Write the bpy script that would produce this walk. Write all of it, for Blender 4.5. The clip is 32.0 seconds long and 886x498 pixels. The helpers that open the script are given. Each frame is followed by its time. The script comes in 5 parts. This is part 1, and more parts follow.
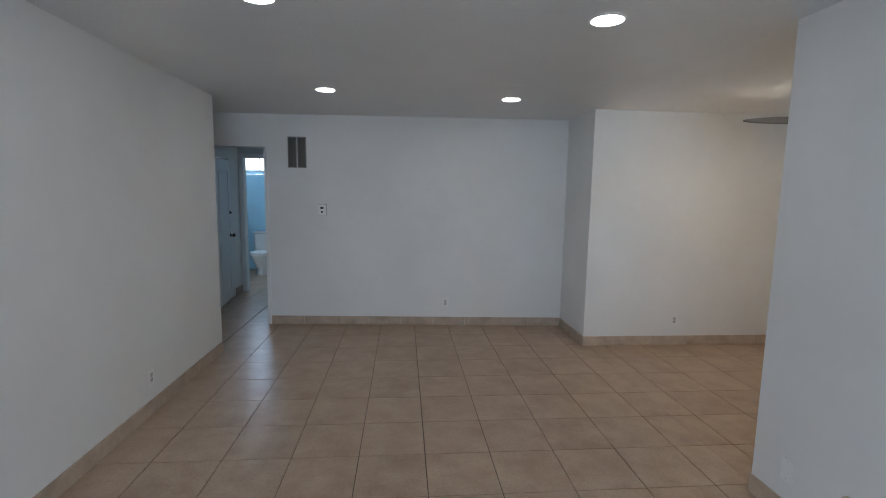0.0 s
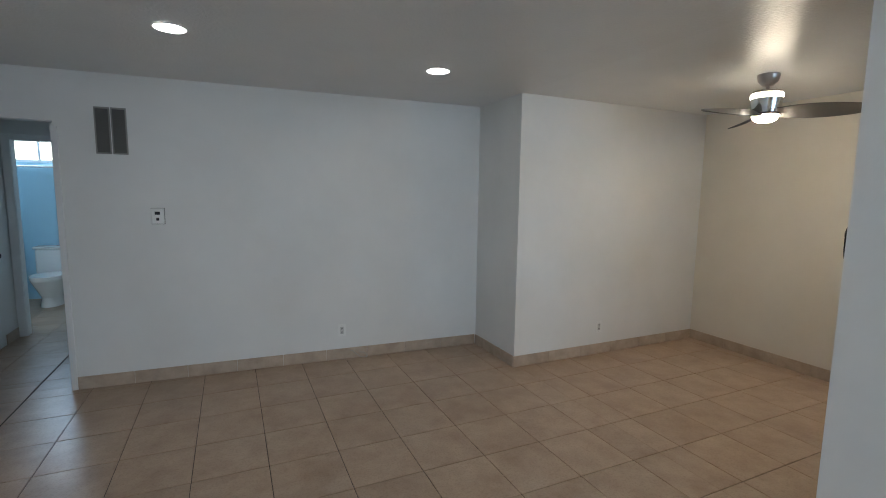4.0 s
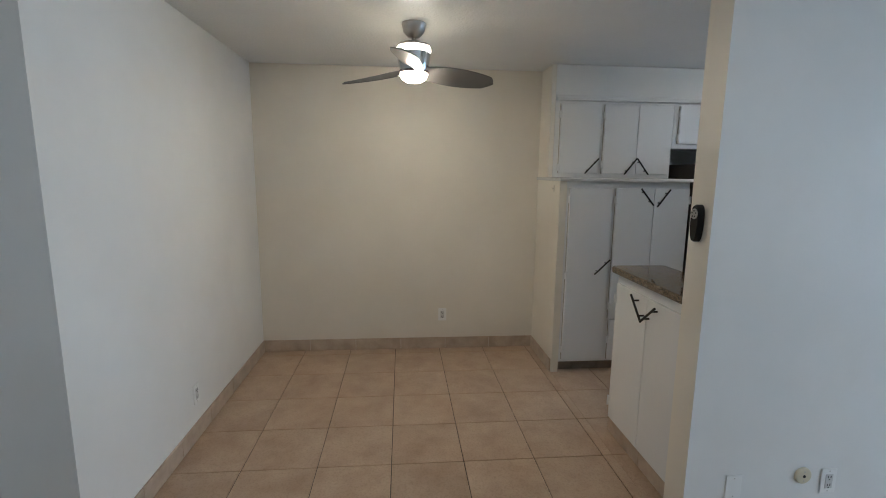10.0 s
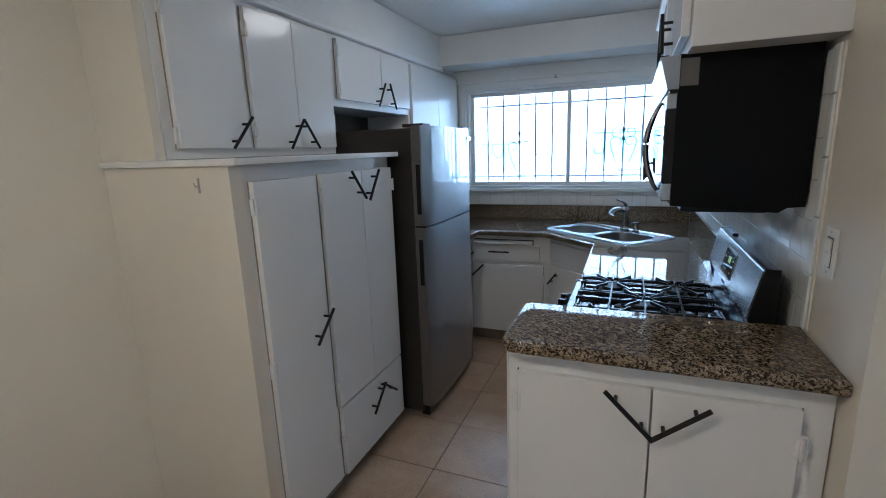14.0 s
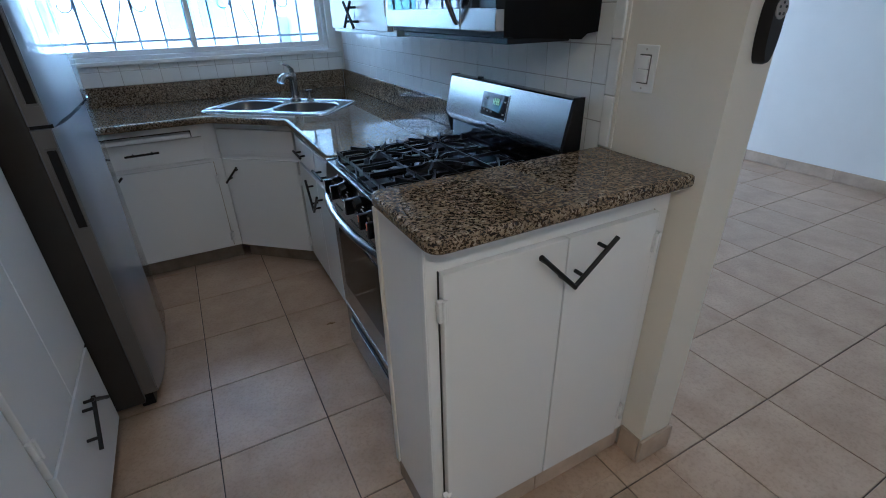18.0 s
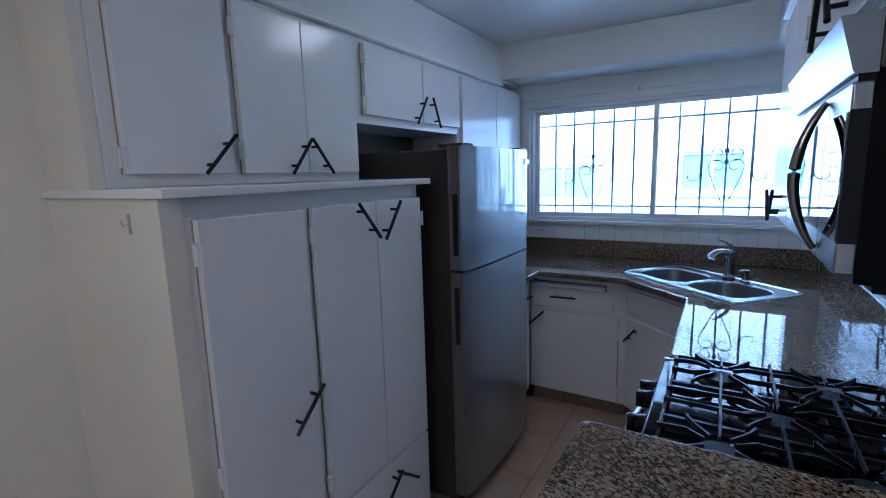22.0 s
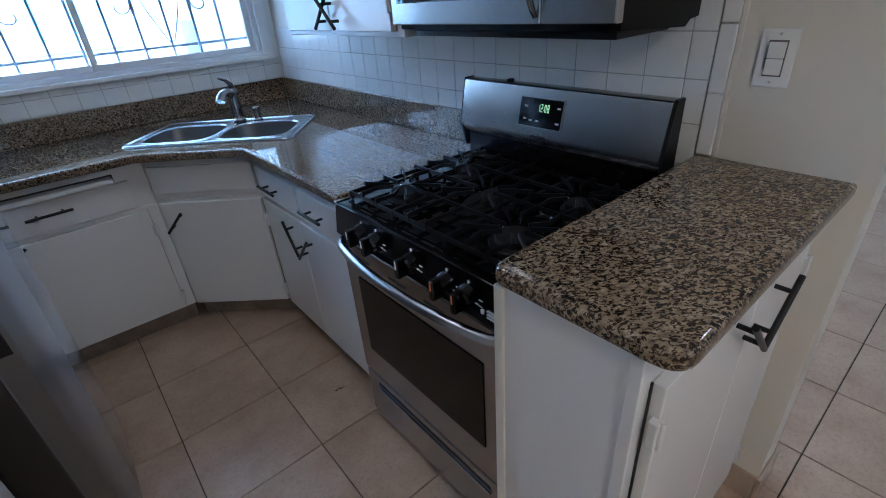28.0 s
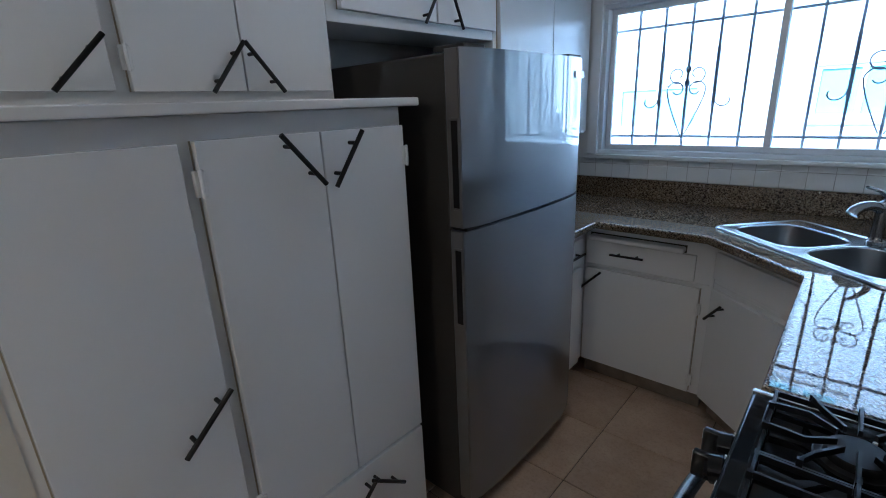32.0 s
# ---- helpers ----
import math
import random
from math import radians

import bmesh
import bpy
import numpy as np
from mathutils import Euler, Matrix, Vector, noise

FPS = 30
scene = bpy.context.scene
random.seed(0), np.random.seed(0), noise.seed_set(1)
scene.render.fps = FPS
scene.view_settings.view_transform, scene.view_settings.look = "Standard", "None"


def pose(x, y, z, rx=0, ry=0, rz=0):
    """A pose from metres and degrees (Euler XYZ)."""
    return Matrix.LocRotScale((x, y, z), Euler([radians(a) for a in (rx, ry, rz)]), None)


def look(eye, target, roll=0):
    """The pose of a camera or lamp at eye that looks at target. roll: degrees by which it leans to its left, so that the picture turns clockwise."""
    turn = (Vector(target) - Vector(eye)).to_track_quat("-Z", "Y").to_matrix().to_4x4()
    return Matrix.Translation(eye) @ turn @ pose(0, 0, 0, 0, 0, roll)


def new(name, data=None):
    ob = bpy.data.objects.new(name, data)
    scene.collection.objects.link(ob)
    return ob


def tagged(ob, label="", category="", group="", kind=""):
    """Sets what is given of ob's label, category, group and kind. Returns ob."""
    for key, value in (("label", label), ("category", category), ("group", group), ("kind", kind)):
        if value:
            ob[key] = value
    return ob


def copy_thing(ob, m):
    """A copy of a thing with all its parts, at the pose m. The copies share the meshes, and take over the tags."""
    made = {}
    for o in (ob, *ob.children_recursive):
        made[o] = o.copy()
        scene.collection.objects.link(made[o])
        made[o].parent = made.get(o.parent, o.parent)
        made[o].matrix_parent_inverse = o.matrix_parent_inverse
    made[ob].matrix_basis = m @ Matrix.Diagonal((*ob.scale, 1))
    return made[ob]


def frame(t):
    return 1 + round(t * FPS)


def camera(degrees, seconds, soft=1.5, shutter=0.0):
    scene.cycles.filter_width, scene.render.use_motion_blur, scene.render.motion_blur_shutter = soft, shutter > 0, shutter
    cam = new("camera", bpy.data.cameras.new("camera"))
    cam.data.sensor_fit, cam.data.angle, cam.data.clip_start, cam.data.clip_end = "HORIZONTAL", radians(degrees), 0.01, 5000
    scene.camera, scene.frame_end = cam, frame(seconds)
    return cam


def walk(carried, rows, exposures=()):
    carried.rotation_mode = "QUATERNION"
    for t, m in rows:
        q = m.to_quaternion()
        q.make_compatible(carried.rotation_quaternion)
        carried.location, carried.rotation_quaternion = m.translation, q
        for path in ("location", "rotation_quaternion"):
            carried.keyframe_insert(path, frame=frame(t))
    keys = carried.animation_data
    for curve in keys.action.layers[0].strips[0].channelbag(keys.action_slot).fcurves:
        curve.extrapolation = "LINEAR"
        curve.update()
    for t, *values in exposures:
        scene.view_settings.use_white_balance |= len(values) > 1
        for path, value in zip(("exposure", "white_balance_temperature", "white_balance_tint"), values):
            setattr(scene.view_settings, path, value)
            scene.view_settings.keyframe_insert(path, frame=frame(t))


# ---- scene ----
EXPOSURES = [(0, 1.78, 5690, 13), (1, 1.82, 5670, 12), (2, 1.8, 5690, 11), (5, 1.85, 5770, 9), (6, 1.92, 5550, 8.5), (7, 1.87, 5360, 8.5), (9, 1.9, 5340, 8), (11, 2.03, 5560, 9), (13, 2.05, 5360, 10), (16, 1.9, 4820, 10), (18, 2.03, 4800, 9), (19, 2.22, 5050, 9.5), (20, 2.19, 4980, 9.5), (21, 2.0, 4740, 12),
             (23, 1.57, 4470, 18), (25, 1.76, 4510, 17.5), (28, 2.2, 4790, 13), (29, 2.88, 5200, 10), (30, 2.98, 5160, 10.5), (31, 2.7, 5520, 11), (32, 1.79, 5040, 11)]
cam = camera(87.38, 32, soft=1.0)
PATH = [
    (0, -1.893, -2.200, 1.584, 83.09, -0.96, -4.85),
    (0.5, -1.936, -2.353, 1.590, 83.79, -0.55, -3.44),
    (1, -1.965, -2.452, 1.594, 84.02, -0.35, -2.29),
    (1.5, -1.993, -2.458, 1.594, 83.80, -0.10, -1.97),
    (2, -2.022, -2.362, 1.586, 83.57, -0.39, -3.45),
    (2.5, -2.067, -2.093, 1.575, 84.21, -0.43, -6.18),
    (4.5, -2.330, -0.737, 1.572, 82.29, -0.99, -35.13),
    (5, -2.252, -0.487, 1.566, 82.06, -0.72, -46.75),
    (5.5, -2.135, -0.200, 1.565, 82.46, 0.21, -53.52),
    (6, -2.031, 0.089, 1.567, 82.32, -1.23, -61.41),
    (6.5, -1.957, 0.368, 1.566, 82.23, -0.64, -73.09),
    (7, -1.851, 0.601, 1.561, 82.36, -0.83, -81.06),
    (7.5, -1.730, 0.802, 1.560, 82.70, -1.39, -86.65),
    (8, -1.701, 0.982, 1.567, 82.59, -1.42, -91.51),
    (8.5, -1.706, 1.124, 1.573, 81.28, -0.75, -94.44),
    (9, -1.708, 1.190, 1.571, 80.67, -0.76, -94.51),
    (9.5, -1.714, 1.187, 1.571, 80.82, -0.60, -94.03),
    (10, -1.689, 1.195, 1.571, 80.82, -0.62, -95.04),
    (10.5, -1.573, 1.201, 1.562, 79.50, -0.46, -97.07),
    (11, -1.286, 1.205, 1.551, 80.55, -0.56, -100.38),
    (11.5, -0.996, 1.265, 1.543, 80.34, -1.19, -108.80),
    (12, -0.654, 1.282, 1.545, 79.01, 0.10, -118.18),
    (12.5, -0.317, 1.270, 1.543, 78.90, -0.15, -124.68),
    (13, 0.012, 1.216, 1.544, 79.29, -0.38, -133.11),
    (13.5, 0.320, 1.168, 1.561, 78.97, 1.38, -146.52),
    (15.5, 1.032, 0.743, 1.534, 76.63, 0.62, -178.31),
    (16, 1.038, 0.582, 1.523, 75.34, 2.14, -184.40),
    (16.5, 1.114, 0.560, 1.499, 71.69, 2.13, -197.33),
    (17, 1.195, 0.618, 1.477, 67.89, 2.16, -206.24),
    (17.5, 1.240, 0.667, 1.460, 65.84, 1.83, -208.59),
    (18, 1.246, 0.670, 1.442, 62.52, 1.22, -208.42),
    (18.5, 1.235, 0.659, 1.444, 61.40, -0.07, -203.77),
    (19, 1.188, 0.602, 1.455, 62.74, -0.30, -193.38),
    (19.5, 1.095, 0.548, 1.465, 65.17, -0.88, -178.01),
    (20, 1.028, 0.585, 1.481, 68.16, 0.01, -167.42),
    (20.5, 0.913, 0.665, 1.502, 71.29, -1.18, -161.45),
    (21, 0.809, 0.692, 1.536, 75.21, 0.44, -159.09),
    (21.5, 0.722, 0.624, 1.559, 78.85, 0.78, -153.84),
    (22, 0.671, 0.563, 1.566, 80.87, 1.60, -148.95),
    (22.5, 0.662, 0.523, 1.568, 81.07, 2.41, -147.56),
    (23, 0.666, 0.499, 1.564, 80.74, 2.01, -148.07),
    (23.5, 0.721, 0.479, 1.563, 80.84, 1.35, -151.27),
    (24, 0.877, 0.475, 1.559, 80.35, 1.31, -163.79),
    (24.5, 0.979, 0.434, 1.552, 80.41, 0.75, -178.93),
    (25, 1.029, 0.332, 1.549, 80.94, 1.64, -193.48),
    (25.5, 1.078, 0.214, 1.568, 82.38, -0.29, -206.46),
    (27.5, 1.389, 0.136, 1.498, 66.99, 2.84, -222.23),
    (28, 1.385, 0.116, 1.460, 60.99, 3.89, -220.62),
    (28.5, 1.377, 0.113, 1.441, 57.75, 3.79, -221.73),
    (29, 1.367, 0.115, 1.433, 57.30, 3.09, -221.16),
    (29.5, 1.368, 0.105, 1.442, 59.04, 2.21, -216.85),
    (30, 1.320, 0.049, 1.457, 63.14, 1.84, -202.32),
    (30.5, 1.185, -0.026, 1.470, 67.50, 2.59, -179.54),
    (31, 1.045, -0.001, 1.492, 71.33, 2.63, -163.78),
    (31.5, 0.884, 0.016, 1.516, 72.21, 2.90, -148.54),
    (32, 0.725, -0.058, 1.523, 72.93, 2.42, -138.55),
]
walk(cam, [(t, pose(*p)) for t, *p in PATH], EXPOSURES)

# ---- plan (metres): x east, y north, z up; origin at the partition's living-room corner ----
H = 2.44                      # ceiling
WX = 0.138                    # partition's kitchen face
LIV_W, LIV_S, LIV_N = -3.655, -4.7, 3.155
DIN_N, DIN_E, JOG_X = 2.414, 2.352, 0.012
KIT_S, KIT_E = -2.94, 2.62
PAN_X, UP_X = 1.767, 2.073    # pantry front, upper cabinet front
BB_H, BB_T = 0.103, 0.012     # tile skirting
TILE, GX, GY = 0.399, 0.643, 0.457
LEFT_END = 2.378              # north end of the living room's west wall
HALL_R = -3.475               # hall opening's east side
CT, PEN_T = 0.935, 1.05       # worktop heights: kitchen, peninsula

# ---- world, sun, exposure ----
world = bpy.data.worlds.new("world")
scene.world = world
world.use_nodes = True
wn = world.node_tree.nodes
sky = wn.new("ShaderNodeTexSky")
sky.sky_type, sky.sun_disc = "NISHITA", False
sky.sun_elevation, sky.sun_rotation = radians(36), radians(11)
world.node_tree.links.new(sky.outputs[0], wn["Background"].inputs[0])
wn["Background"].inputs[1].default_value = 0.15
sun = new("sun", bpy.data.lights.new("sun", "SUN"))
sun.data.energy, sun.data.angle, sun.data.color = 5.0, radians(0.5), (1, 0.97, 0.93)
sun.matrix_world = look((1.5, 8, 5.9), (0, 0, 0))
sky_in = new("window_daylight", bpy.data.lights.new("window_daylight", "AREA"))
sky_in.data.shape, sky_in.data.size, sky_in.data.size_y = "RECTANGLE", 2.3, 1.35
sky_in.data.energy, sky_in.data.color = 11, (0.68, 0.87, 1.0)
sky_in.matrix_world = look((-1.9, LIV_S - 0.06, 1.4), (-1.9, 0, 1.2))
bath_in = new("bathroom_daylight", bpy.data.lights.new("bathroom_daylight", "AREA"))
bath_in.data.shape, bath_in.data.size, bath_in.data.size_y = "RECTANGLE", 0.7, 0.28
bath_in.data.energy, bath_in.data.color = 4.5, (0.66, 0.86, 1.0)
bath_in.matrix_world = look((-4.7, 7.38, 2.115), (-4.7, 5, 1.6))


# ---- materials ----
def mat(name, color=(0.8, 0.8, 0.8), rough=0.5, metal=0.0, **kw):
    m = bpy.data.materials.new(name)
    m.use_nodes = True
    b = m.node_tree.nodes["Principled BSDF"]
    b.inputs["Base Color"].default_value = (*color, 1)
    b.inputs["Roughness"].default_value = rough
    b.inputs["Metallic"].default_value = metal
    for k, v in kw.items():
        b.inputs[k.replace("_", " ")].default_value = v
    return m


def node(m, kind, **vals):
    n = m.node_tree.nodes.new(kind)
    for k, v in vals.items():
        n.inputs[k.replace("_", " ")].default_value = v
    return n


def link(m, a, b):
    m.node_tree.links.new(a, b)


def bsdf(m):
    return m.node_tree.nodes["Principled BSDF"]


def coords(m, scale=(1, 1, 1)):
    tc = node(m, "ShaderNodeTexCoord")
    mp = node(m, "ShaderNodeMapping")
    mp.inputs["Scale"].default_value = scale
    link(m, tc.outputs["Object"], mp.inputs["Vector"])
    return mp.outputs[0]


def world_coords(m, scale=(1, 1, 1), turn=0):
    tc = node(m, "ShaderNodeNewGeometry")
    mp = node(m, "ShaderNodeMapping")
    mp.inputs["Scale"].default_value = scale
    if turn:
        rot = node(m, "ShaderNodeVectorRotate", Angle=radians(-turn))
        rot.rotation_type = "Z_AXIS"
        link(m, tc.outputs["Position"], rot.inputs["Vector"])
        link(m, rot.outputs[0], mp.inputs["Vector"])
    else:
        link(m, tc.outputs["Position"], mp.inputs["Vector"])
    return mp.outputs[0]


def bump(m, vec, scale, strength, dist=0.002, detail=2, src=None):
    b = node(m, "ShaderNodeBump", Strength=strength, Distance=dist)
    if src is None:
        n = node(m, "ShaderNodeTexNoise", Scale=scale, Detail=detail)
        link(m, vec, n.inputs["Vector"])
        src = n.outputs["Fac"]
    link(m, src, b.inputs["Height"])
    link(m, b.outputs[0], bsdf(m).inputs["Normal"])
    return b


def ramp_color(m, fac, stops):
    r = node(m, "ShaderNodeValToRGB")
    e = r.color_ramp.elements
    while len(e) < len(stops):
        e.new(0.5)
    for el, (p, c) in zip(e, stops):
        el.position, el.color = p, (*c, 1)
    link(m, fac, r.inputs[0])
    return r.outputs[0]


def noisy(m, vec, scale, c0, c1, lo=0.35, hi=0.65, detail=4):
    n = node(m, "ShaderNodeTexNoise", Scale=scale, Detail=detail, Roughness=0.6)
    link(m, vec, n.inputs["Vector"])
    c = ramp_color(m, n.outputs["Fac"], [(lo, c0), (hi, c1)])
    link(m, c, bsdf(m).inputs["Base Color"])
    return n.outputs["Fac"]


def rough_var(m, vec, scale, lo, hi):
    n = node(m, "ShaderNodeTexNoise", Scale=scale, Detail=5, Roughness=0.65)
    link(m, vec, n.inputs["Vector"])
    r = node(m, "ShaderNodeMapRange", From_Min=0.3, From_Max=0.7, To_Min=lo, To_Max=hi)
    link(m, n.outputs["Fac"], r.inputs["Value"])
    link(m, r.outputs[0], bsdf(m).inputs["Roughness"])


WALL = mat("wall_paint", rough=0.42)
v = world_coords(WALL)
noisy(WALL, v, 1.3, (0.76, 0.76, 0.74), (0.81, 0.81, 0.79))
rough_var(WALL, v, 3.0, 0.48, 0.62)
bump(WALL, v, 55, 0.22, 0.003, 3)

CREAM = mat("cream_wall_paint", rough=0.42)
v = world_coords(CREAM)
noisy(CREAM, v, 1.3, (0.735, 0.695, 0.61), (0.785, 0.745, 0.66))
rough_var(CREAM, v, 3.0, 0.34, 0.5)
bump(CREAM, v, 55, 0.25, 0.003, 3)

CEIL = mat("ceiling_paint", rough=0.3)
v = world_coords(CEIL)
noisy(CEIL, v, 1.1, (0.7, 0.7, 0.69), (0.75, 0.75, 0.74))
bump(CEIL, v, 60, 0.6, 0.006, 3)

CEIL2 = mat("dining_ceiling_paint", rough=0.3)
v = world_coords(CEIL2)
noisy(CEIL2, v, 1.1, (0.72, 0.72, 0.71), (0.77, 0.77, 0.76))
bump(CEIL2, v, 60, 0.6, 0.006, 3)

GROUT = mat("grout", rough=0.9)
noisy(GROUT, world_coords(GROUT), 9, (0.035, 0.026, 0.02), (0.1, 0.076, 0.058))

FLOOR = mat("floor_tile_ceramic", rough=0.35)
v = world_coords(FLOOR)
n1 = node(FLOOR, "ShaderNodeTexNoise", Scale=5.0, Detail=6, Roughness=0.6)
n2 = node(FLOOR, "ShaderNodeTexNoise", Scale=85, Detail=4, Roughness=0.65)
oi = node(FLOOR, "ShaderNodeObjectInfo")
sh = node(FLOOR, "ShaderNodeVectorMath")
sh.operation = "ADD"
cx = node(FLOOR, "ShaderNodeCombineXYZ")
ml = node(FLOOR, "ShaderNodeMath")
ml.operation = "MULTIPLY"
ml.inputs[1].default_value = 37.0
link(FLOOR, oi.outputs["Random"], ml.inputs[0])
link(FLOOR, ml.outputs[0], cx.inputs[2])
link(FLOOR, v, sh.inputs[0])
link(FLOOR, cx.outputs[0], sh.inputs[1])
link(FLOOR, sh.outputs[0], n1.inputs["Vector"])
link(FLOOR, sh.outputs[0], n2.inputs["Vector"])
c1 = ramp_color(FLOOR, n1.outputs["Fac"], [(0.28, (0.395, 0.275, 0.185)), (0.72, (0.545, 0.412, 0.296))])
c2 = ramp_color(FLOOR, n2.outputs["Fac"], [(0.3, (0.78, 0.76, 0.74)), (0.52, (1, 1, 1))])
mx = node(FLOOR, "ShaderNodeMix")
mx.data_type, mx.blend_type = "RGBA", "MULTIPLY"
mx.inputs[0].default_value = 0.8
link(FLOOR, c1, mx.inputs[6])
link(FLOOR, c2, mx.inputs[7])
hs = node(FLOOR, "ShaderNodeHueSaturation")
mr = node(FLOOR, "ShaderNodeMapRange", To_Min=0.965, To_Max=1.035)
link(FLOOR, oi.outputs["Random"], mr.inputs["Value"])
link(FLOOR, mr.outputs[0], hs.inputs["Value"])
link(FLOOR, mx.outputs[2], hs.inputs["Color"])
link(FLOOR, hs.outputs[0], bsdf(FLOOR).inputs["Base Color"])
bsdf(FLOOR).inputs["Roughness"].default_value = 0.34
bsdf(FLOOR).inputs["Specular IOR Level"].default_value = 0.4
bump(FLOOR, v, 9, 0.04, 0.003, 2)

SKIRT = mat("skirting_tile_ceramic", rough=0.4)
v = world_coords(SKIRT)
noisy(SKIRT, v, 7, (0.4, 0.31, 0.23), (0.56, 0.45, 0.35), 0.32, 0.68, 6)
bump(SKIRT, v, 70, 0.12, 0.002, 3)

CAB = mat("cabinet_gloss_paint", rough=0.2)
v = world_coords(CAB)
noisy(CAB, v, 1.2, (0.765, 0.765, 0.76), (0.79, 0.79, 0.785), 0.0, 1.0, 0)
bump(CAB, v, 38, 0.07, 0.002, 2)

TRIM = mat("trim_paint", (0.8, 0.8, 0.79), 0.35)
bump(TRIM, world_coords(TRIM), 40, 0.1, 0.002)

WTILE = mat("wall_tile_glaze", rough=0.14)
v = world_coords(WTILE)
noisy(WTILE, v, 3, (0.76, 0.77, 0.75), (0.82, 0.82, 0.8))
bump(WTILE, v, 14, 0.1, 0.002)
WGROUT = mat("wall_tile_grout", rough=0.9)
noisy(WGROUT, world_coords(WGROUT), 12, (0.38, 0.37, 0.34), (0.55, 0.53, 0.5))

GRAN = mat("granite", rough=0.12)
v = world_coords(GRAN, (1, 1, 1))
mp2 = world_coords(GRAN, (0.75, 1.1, 1), -30)
n0 = node(GRAN, "ShaderNodeTexNoise", Scale=168, Detail=2.2, Roughness=0.55, Distortion=0.8)
link(GRAN, mp2, n0.inputs["Vector"])
n3 = node(GRAN, "ShaderNodeTexNoise", Scale=11, Detail=3, Roughness=0.6)
link(GRAN, v, n3.inputs["Vector"])
n4 = node(GRAN, "ShaderNodeTexNoise", Scale=95, Detail=3, Roughness=0.6, Distortion=0.5)
link(GRAN, mp2, n4.inputs["Vector"])
add = node(GRAN, "ShaderNodeMath")
add.operation = "MULTIPLY_ADD"
add.inputs[1].default_value = 0.12
link(GRAN, n3.outputs["Fac"], add.inputs[0])
link(GRAN, n0.outputs["Fac"], add.inputs[2])
pale = ramp_color(GRAN, n4.outputs["Fac"], [(0.34, (0.15, 0.112, 0.074)), (0.46, (0.23, 0.168, 0.103)), (0.58, (0.295, 0.23, 0.154)), (0.68, (0.36, 0.305, 0.23))])
dark = ramp_color(GRAN, n4.outputs["Fac"], [(0.4, (0.011, 0.009, 0.008)), (0.64, (0.07, 0.045, 0.028))])
spots = ramp_color(GRAN, add.outputs[0], [(0.52, (0, 0, 0)), (0.566, (1, 1, 1))])
gm = node(GRAN, "ShaderNodeMix")
gm.data_type = "RGBA"
link(GRAN, spots, gm.inputs[0])
link(GRAN, dark, gm.inputs[6])
link(GRAN, pale, gm.inputs[7])
link(GRAN, gm.outputs[2], bsdf(GRAN).inputs["Base Color"])
rough_var(GRAN, v, 22, 0.018, 0.035)

STEEL = mat("brushed_steel", (0.43, 0.425, 0.42), 0.27, 1.0, Anisotropic=0.5, Anisotropic_Rotation=0.25)
DOORSTEEL = mat("fridge_door_steel", (0.2, 0.205, 0.215), 0.4, 1.0, Anisotropic=0.9, Anisotropic_Rotation=0.25, Coat_Weight=1.0, Coat_Roughness=0.015, Coat_IOR=2.3)
rough_var(DOORSTEEL, coords(DOORSTEEL, (1, 1, 1)), 2, 0.37, 0.43)
SINK = mat("sink_steel", (0.5, 0.545, 0.59), 0.22, 1.0)
bump(SINK, coords(SINK, (60, 4, 4)), 4, 0.05, 0.001)
BOWL = mat("sink_bowl_steel", (0.3, 0.3, 0.3), 0.36, 1.0)
bump(BOWL, coords(BOWL, (60, 4, 4)), 4, 0.05, 0.001)
CHROME = mat("chrome", (0.72, 0.73, 0.74), 0.12, 1.0)
DARKSTEEL = mat("dark_polished_steel", (0.26, 0.25, 0.245), 0.14, 1.0)
NICKEL = mat("brushed_nickel", (0.55, 0.52, 0.5), 0.28, 1.0)
EDGEP = mat("fridge_edge_plastic", (0.13, 0.12, 0.11), 0.36)
GREYP = mat("fridge_side_paint", (0.045, 0.041, 0.037), 0.34, Specular_IOR_Level=0.3)
bump(GREYP, world_coords(GREYP), 260, 0.25, 0.001)
BLACKP = mat("black_plastic", (0.008, 0.008, 0.009), 0.4, Specular_IOR_Level=0.3)
BLACKE = mat("black_enamel", (0.004, 0.004, 0.0045), 0.16, Specular_IOR_Level=0.35)
HOB = mat("hob_enamel", (0.003, 0.003, 0.0035), 0.05, Specular_IOR_Level=0.3)
OVENGLASS = mat("oven_glass", (0.006, 0.005, 0.004), 0.12, Specular_IOR_Level=0.25)
BLACKM = mat("black_case_metal", (0.004, 0.004, 0.0045), 0.4, Specular_IOR_Level=0.12)
bump(BLACKM, world_coords(BLACKM), 90, 0.15, 0.001)
IRON = mat("cast_iron", (0.006, 0.006, 0.007), 0.3, Specular_IOR_Level=0.3)
bump(IRON, world_coords(IRON), 320, 0.3, 0.001)
BURNER = mat("burner_cap_enamel", (0.016, 0.016, 0.017), 0.55, Specular_IOR_Level=0.25)
BLKGLASS = mat("black_glass", (0.004, 0.004, 0.005), 0.015, IOR=2.0)
DISPGLASS = mat("display_glass", (0.004, 0.004, 0.005), 0.03, Specular_IOR_Level=0.3)
MATTEBLK = mat("matte_black_metal", (0.012, 0.012, 0.012), 0.45, 0.4)
WPLAST = mat("white_plastic", (0.84, 0.84, 0.82), 0.3)
JACK = mat("cream_plastic", (0.68, 0.62, 0.46), 0.35)
TAPM = mat("faucet_nickel", (0.36, 0.35, 0.34), 0.24, 1.0)
DARKSLOT = mat("dark_slot", (0.02, 0.02, 0.02), 0.6)
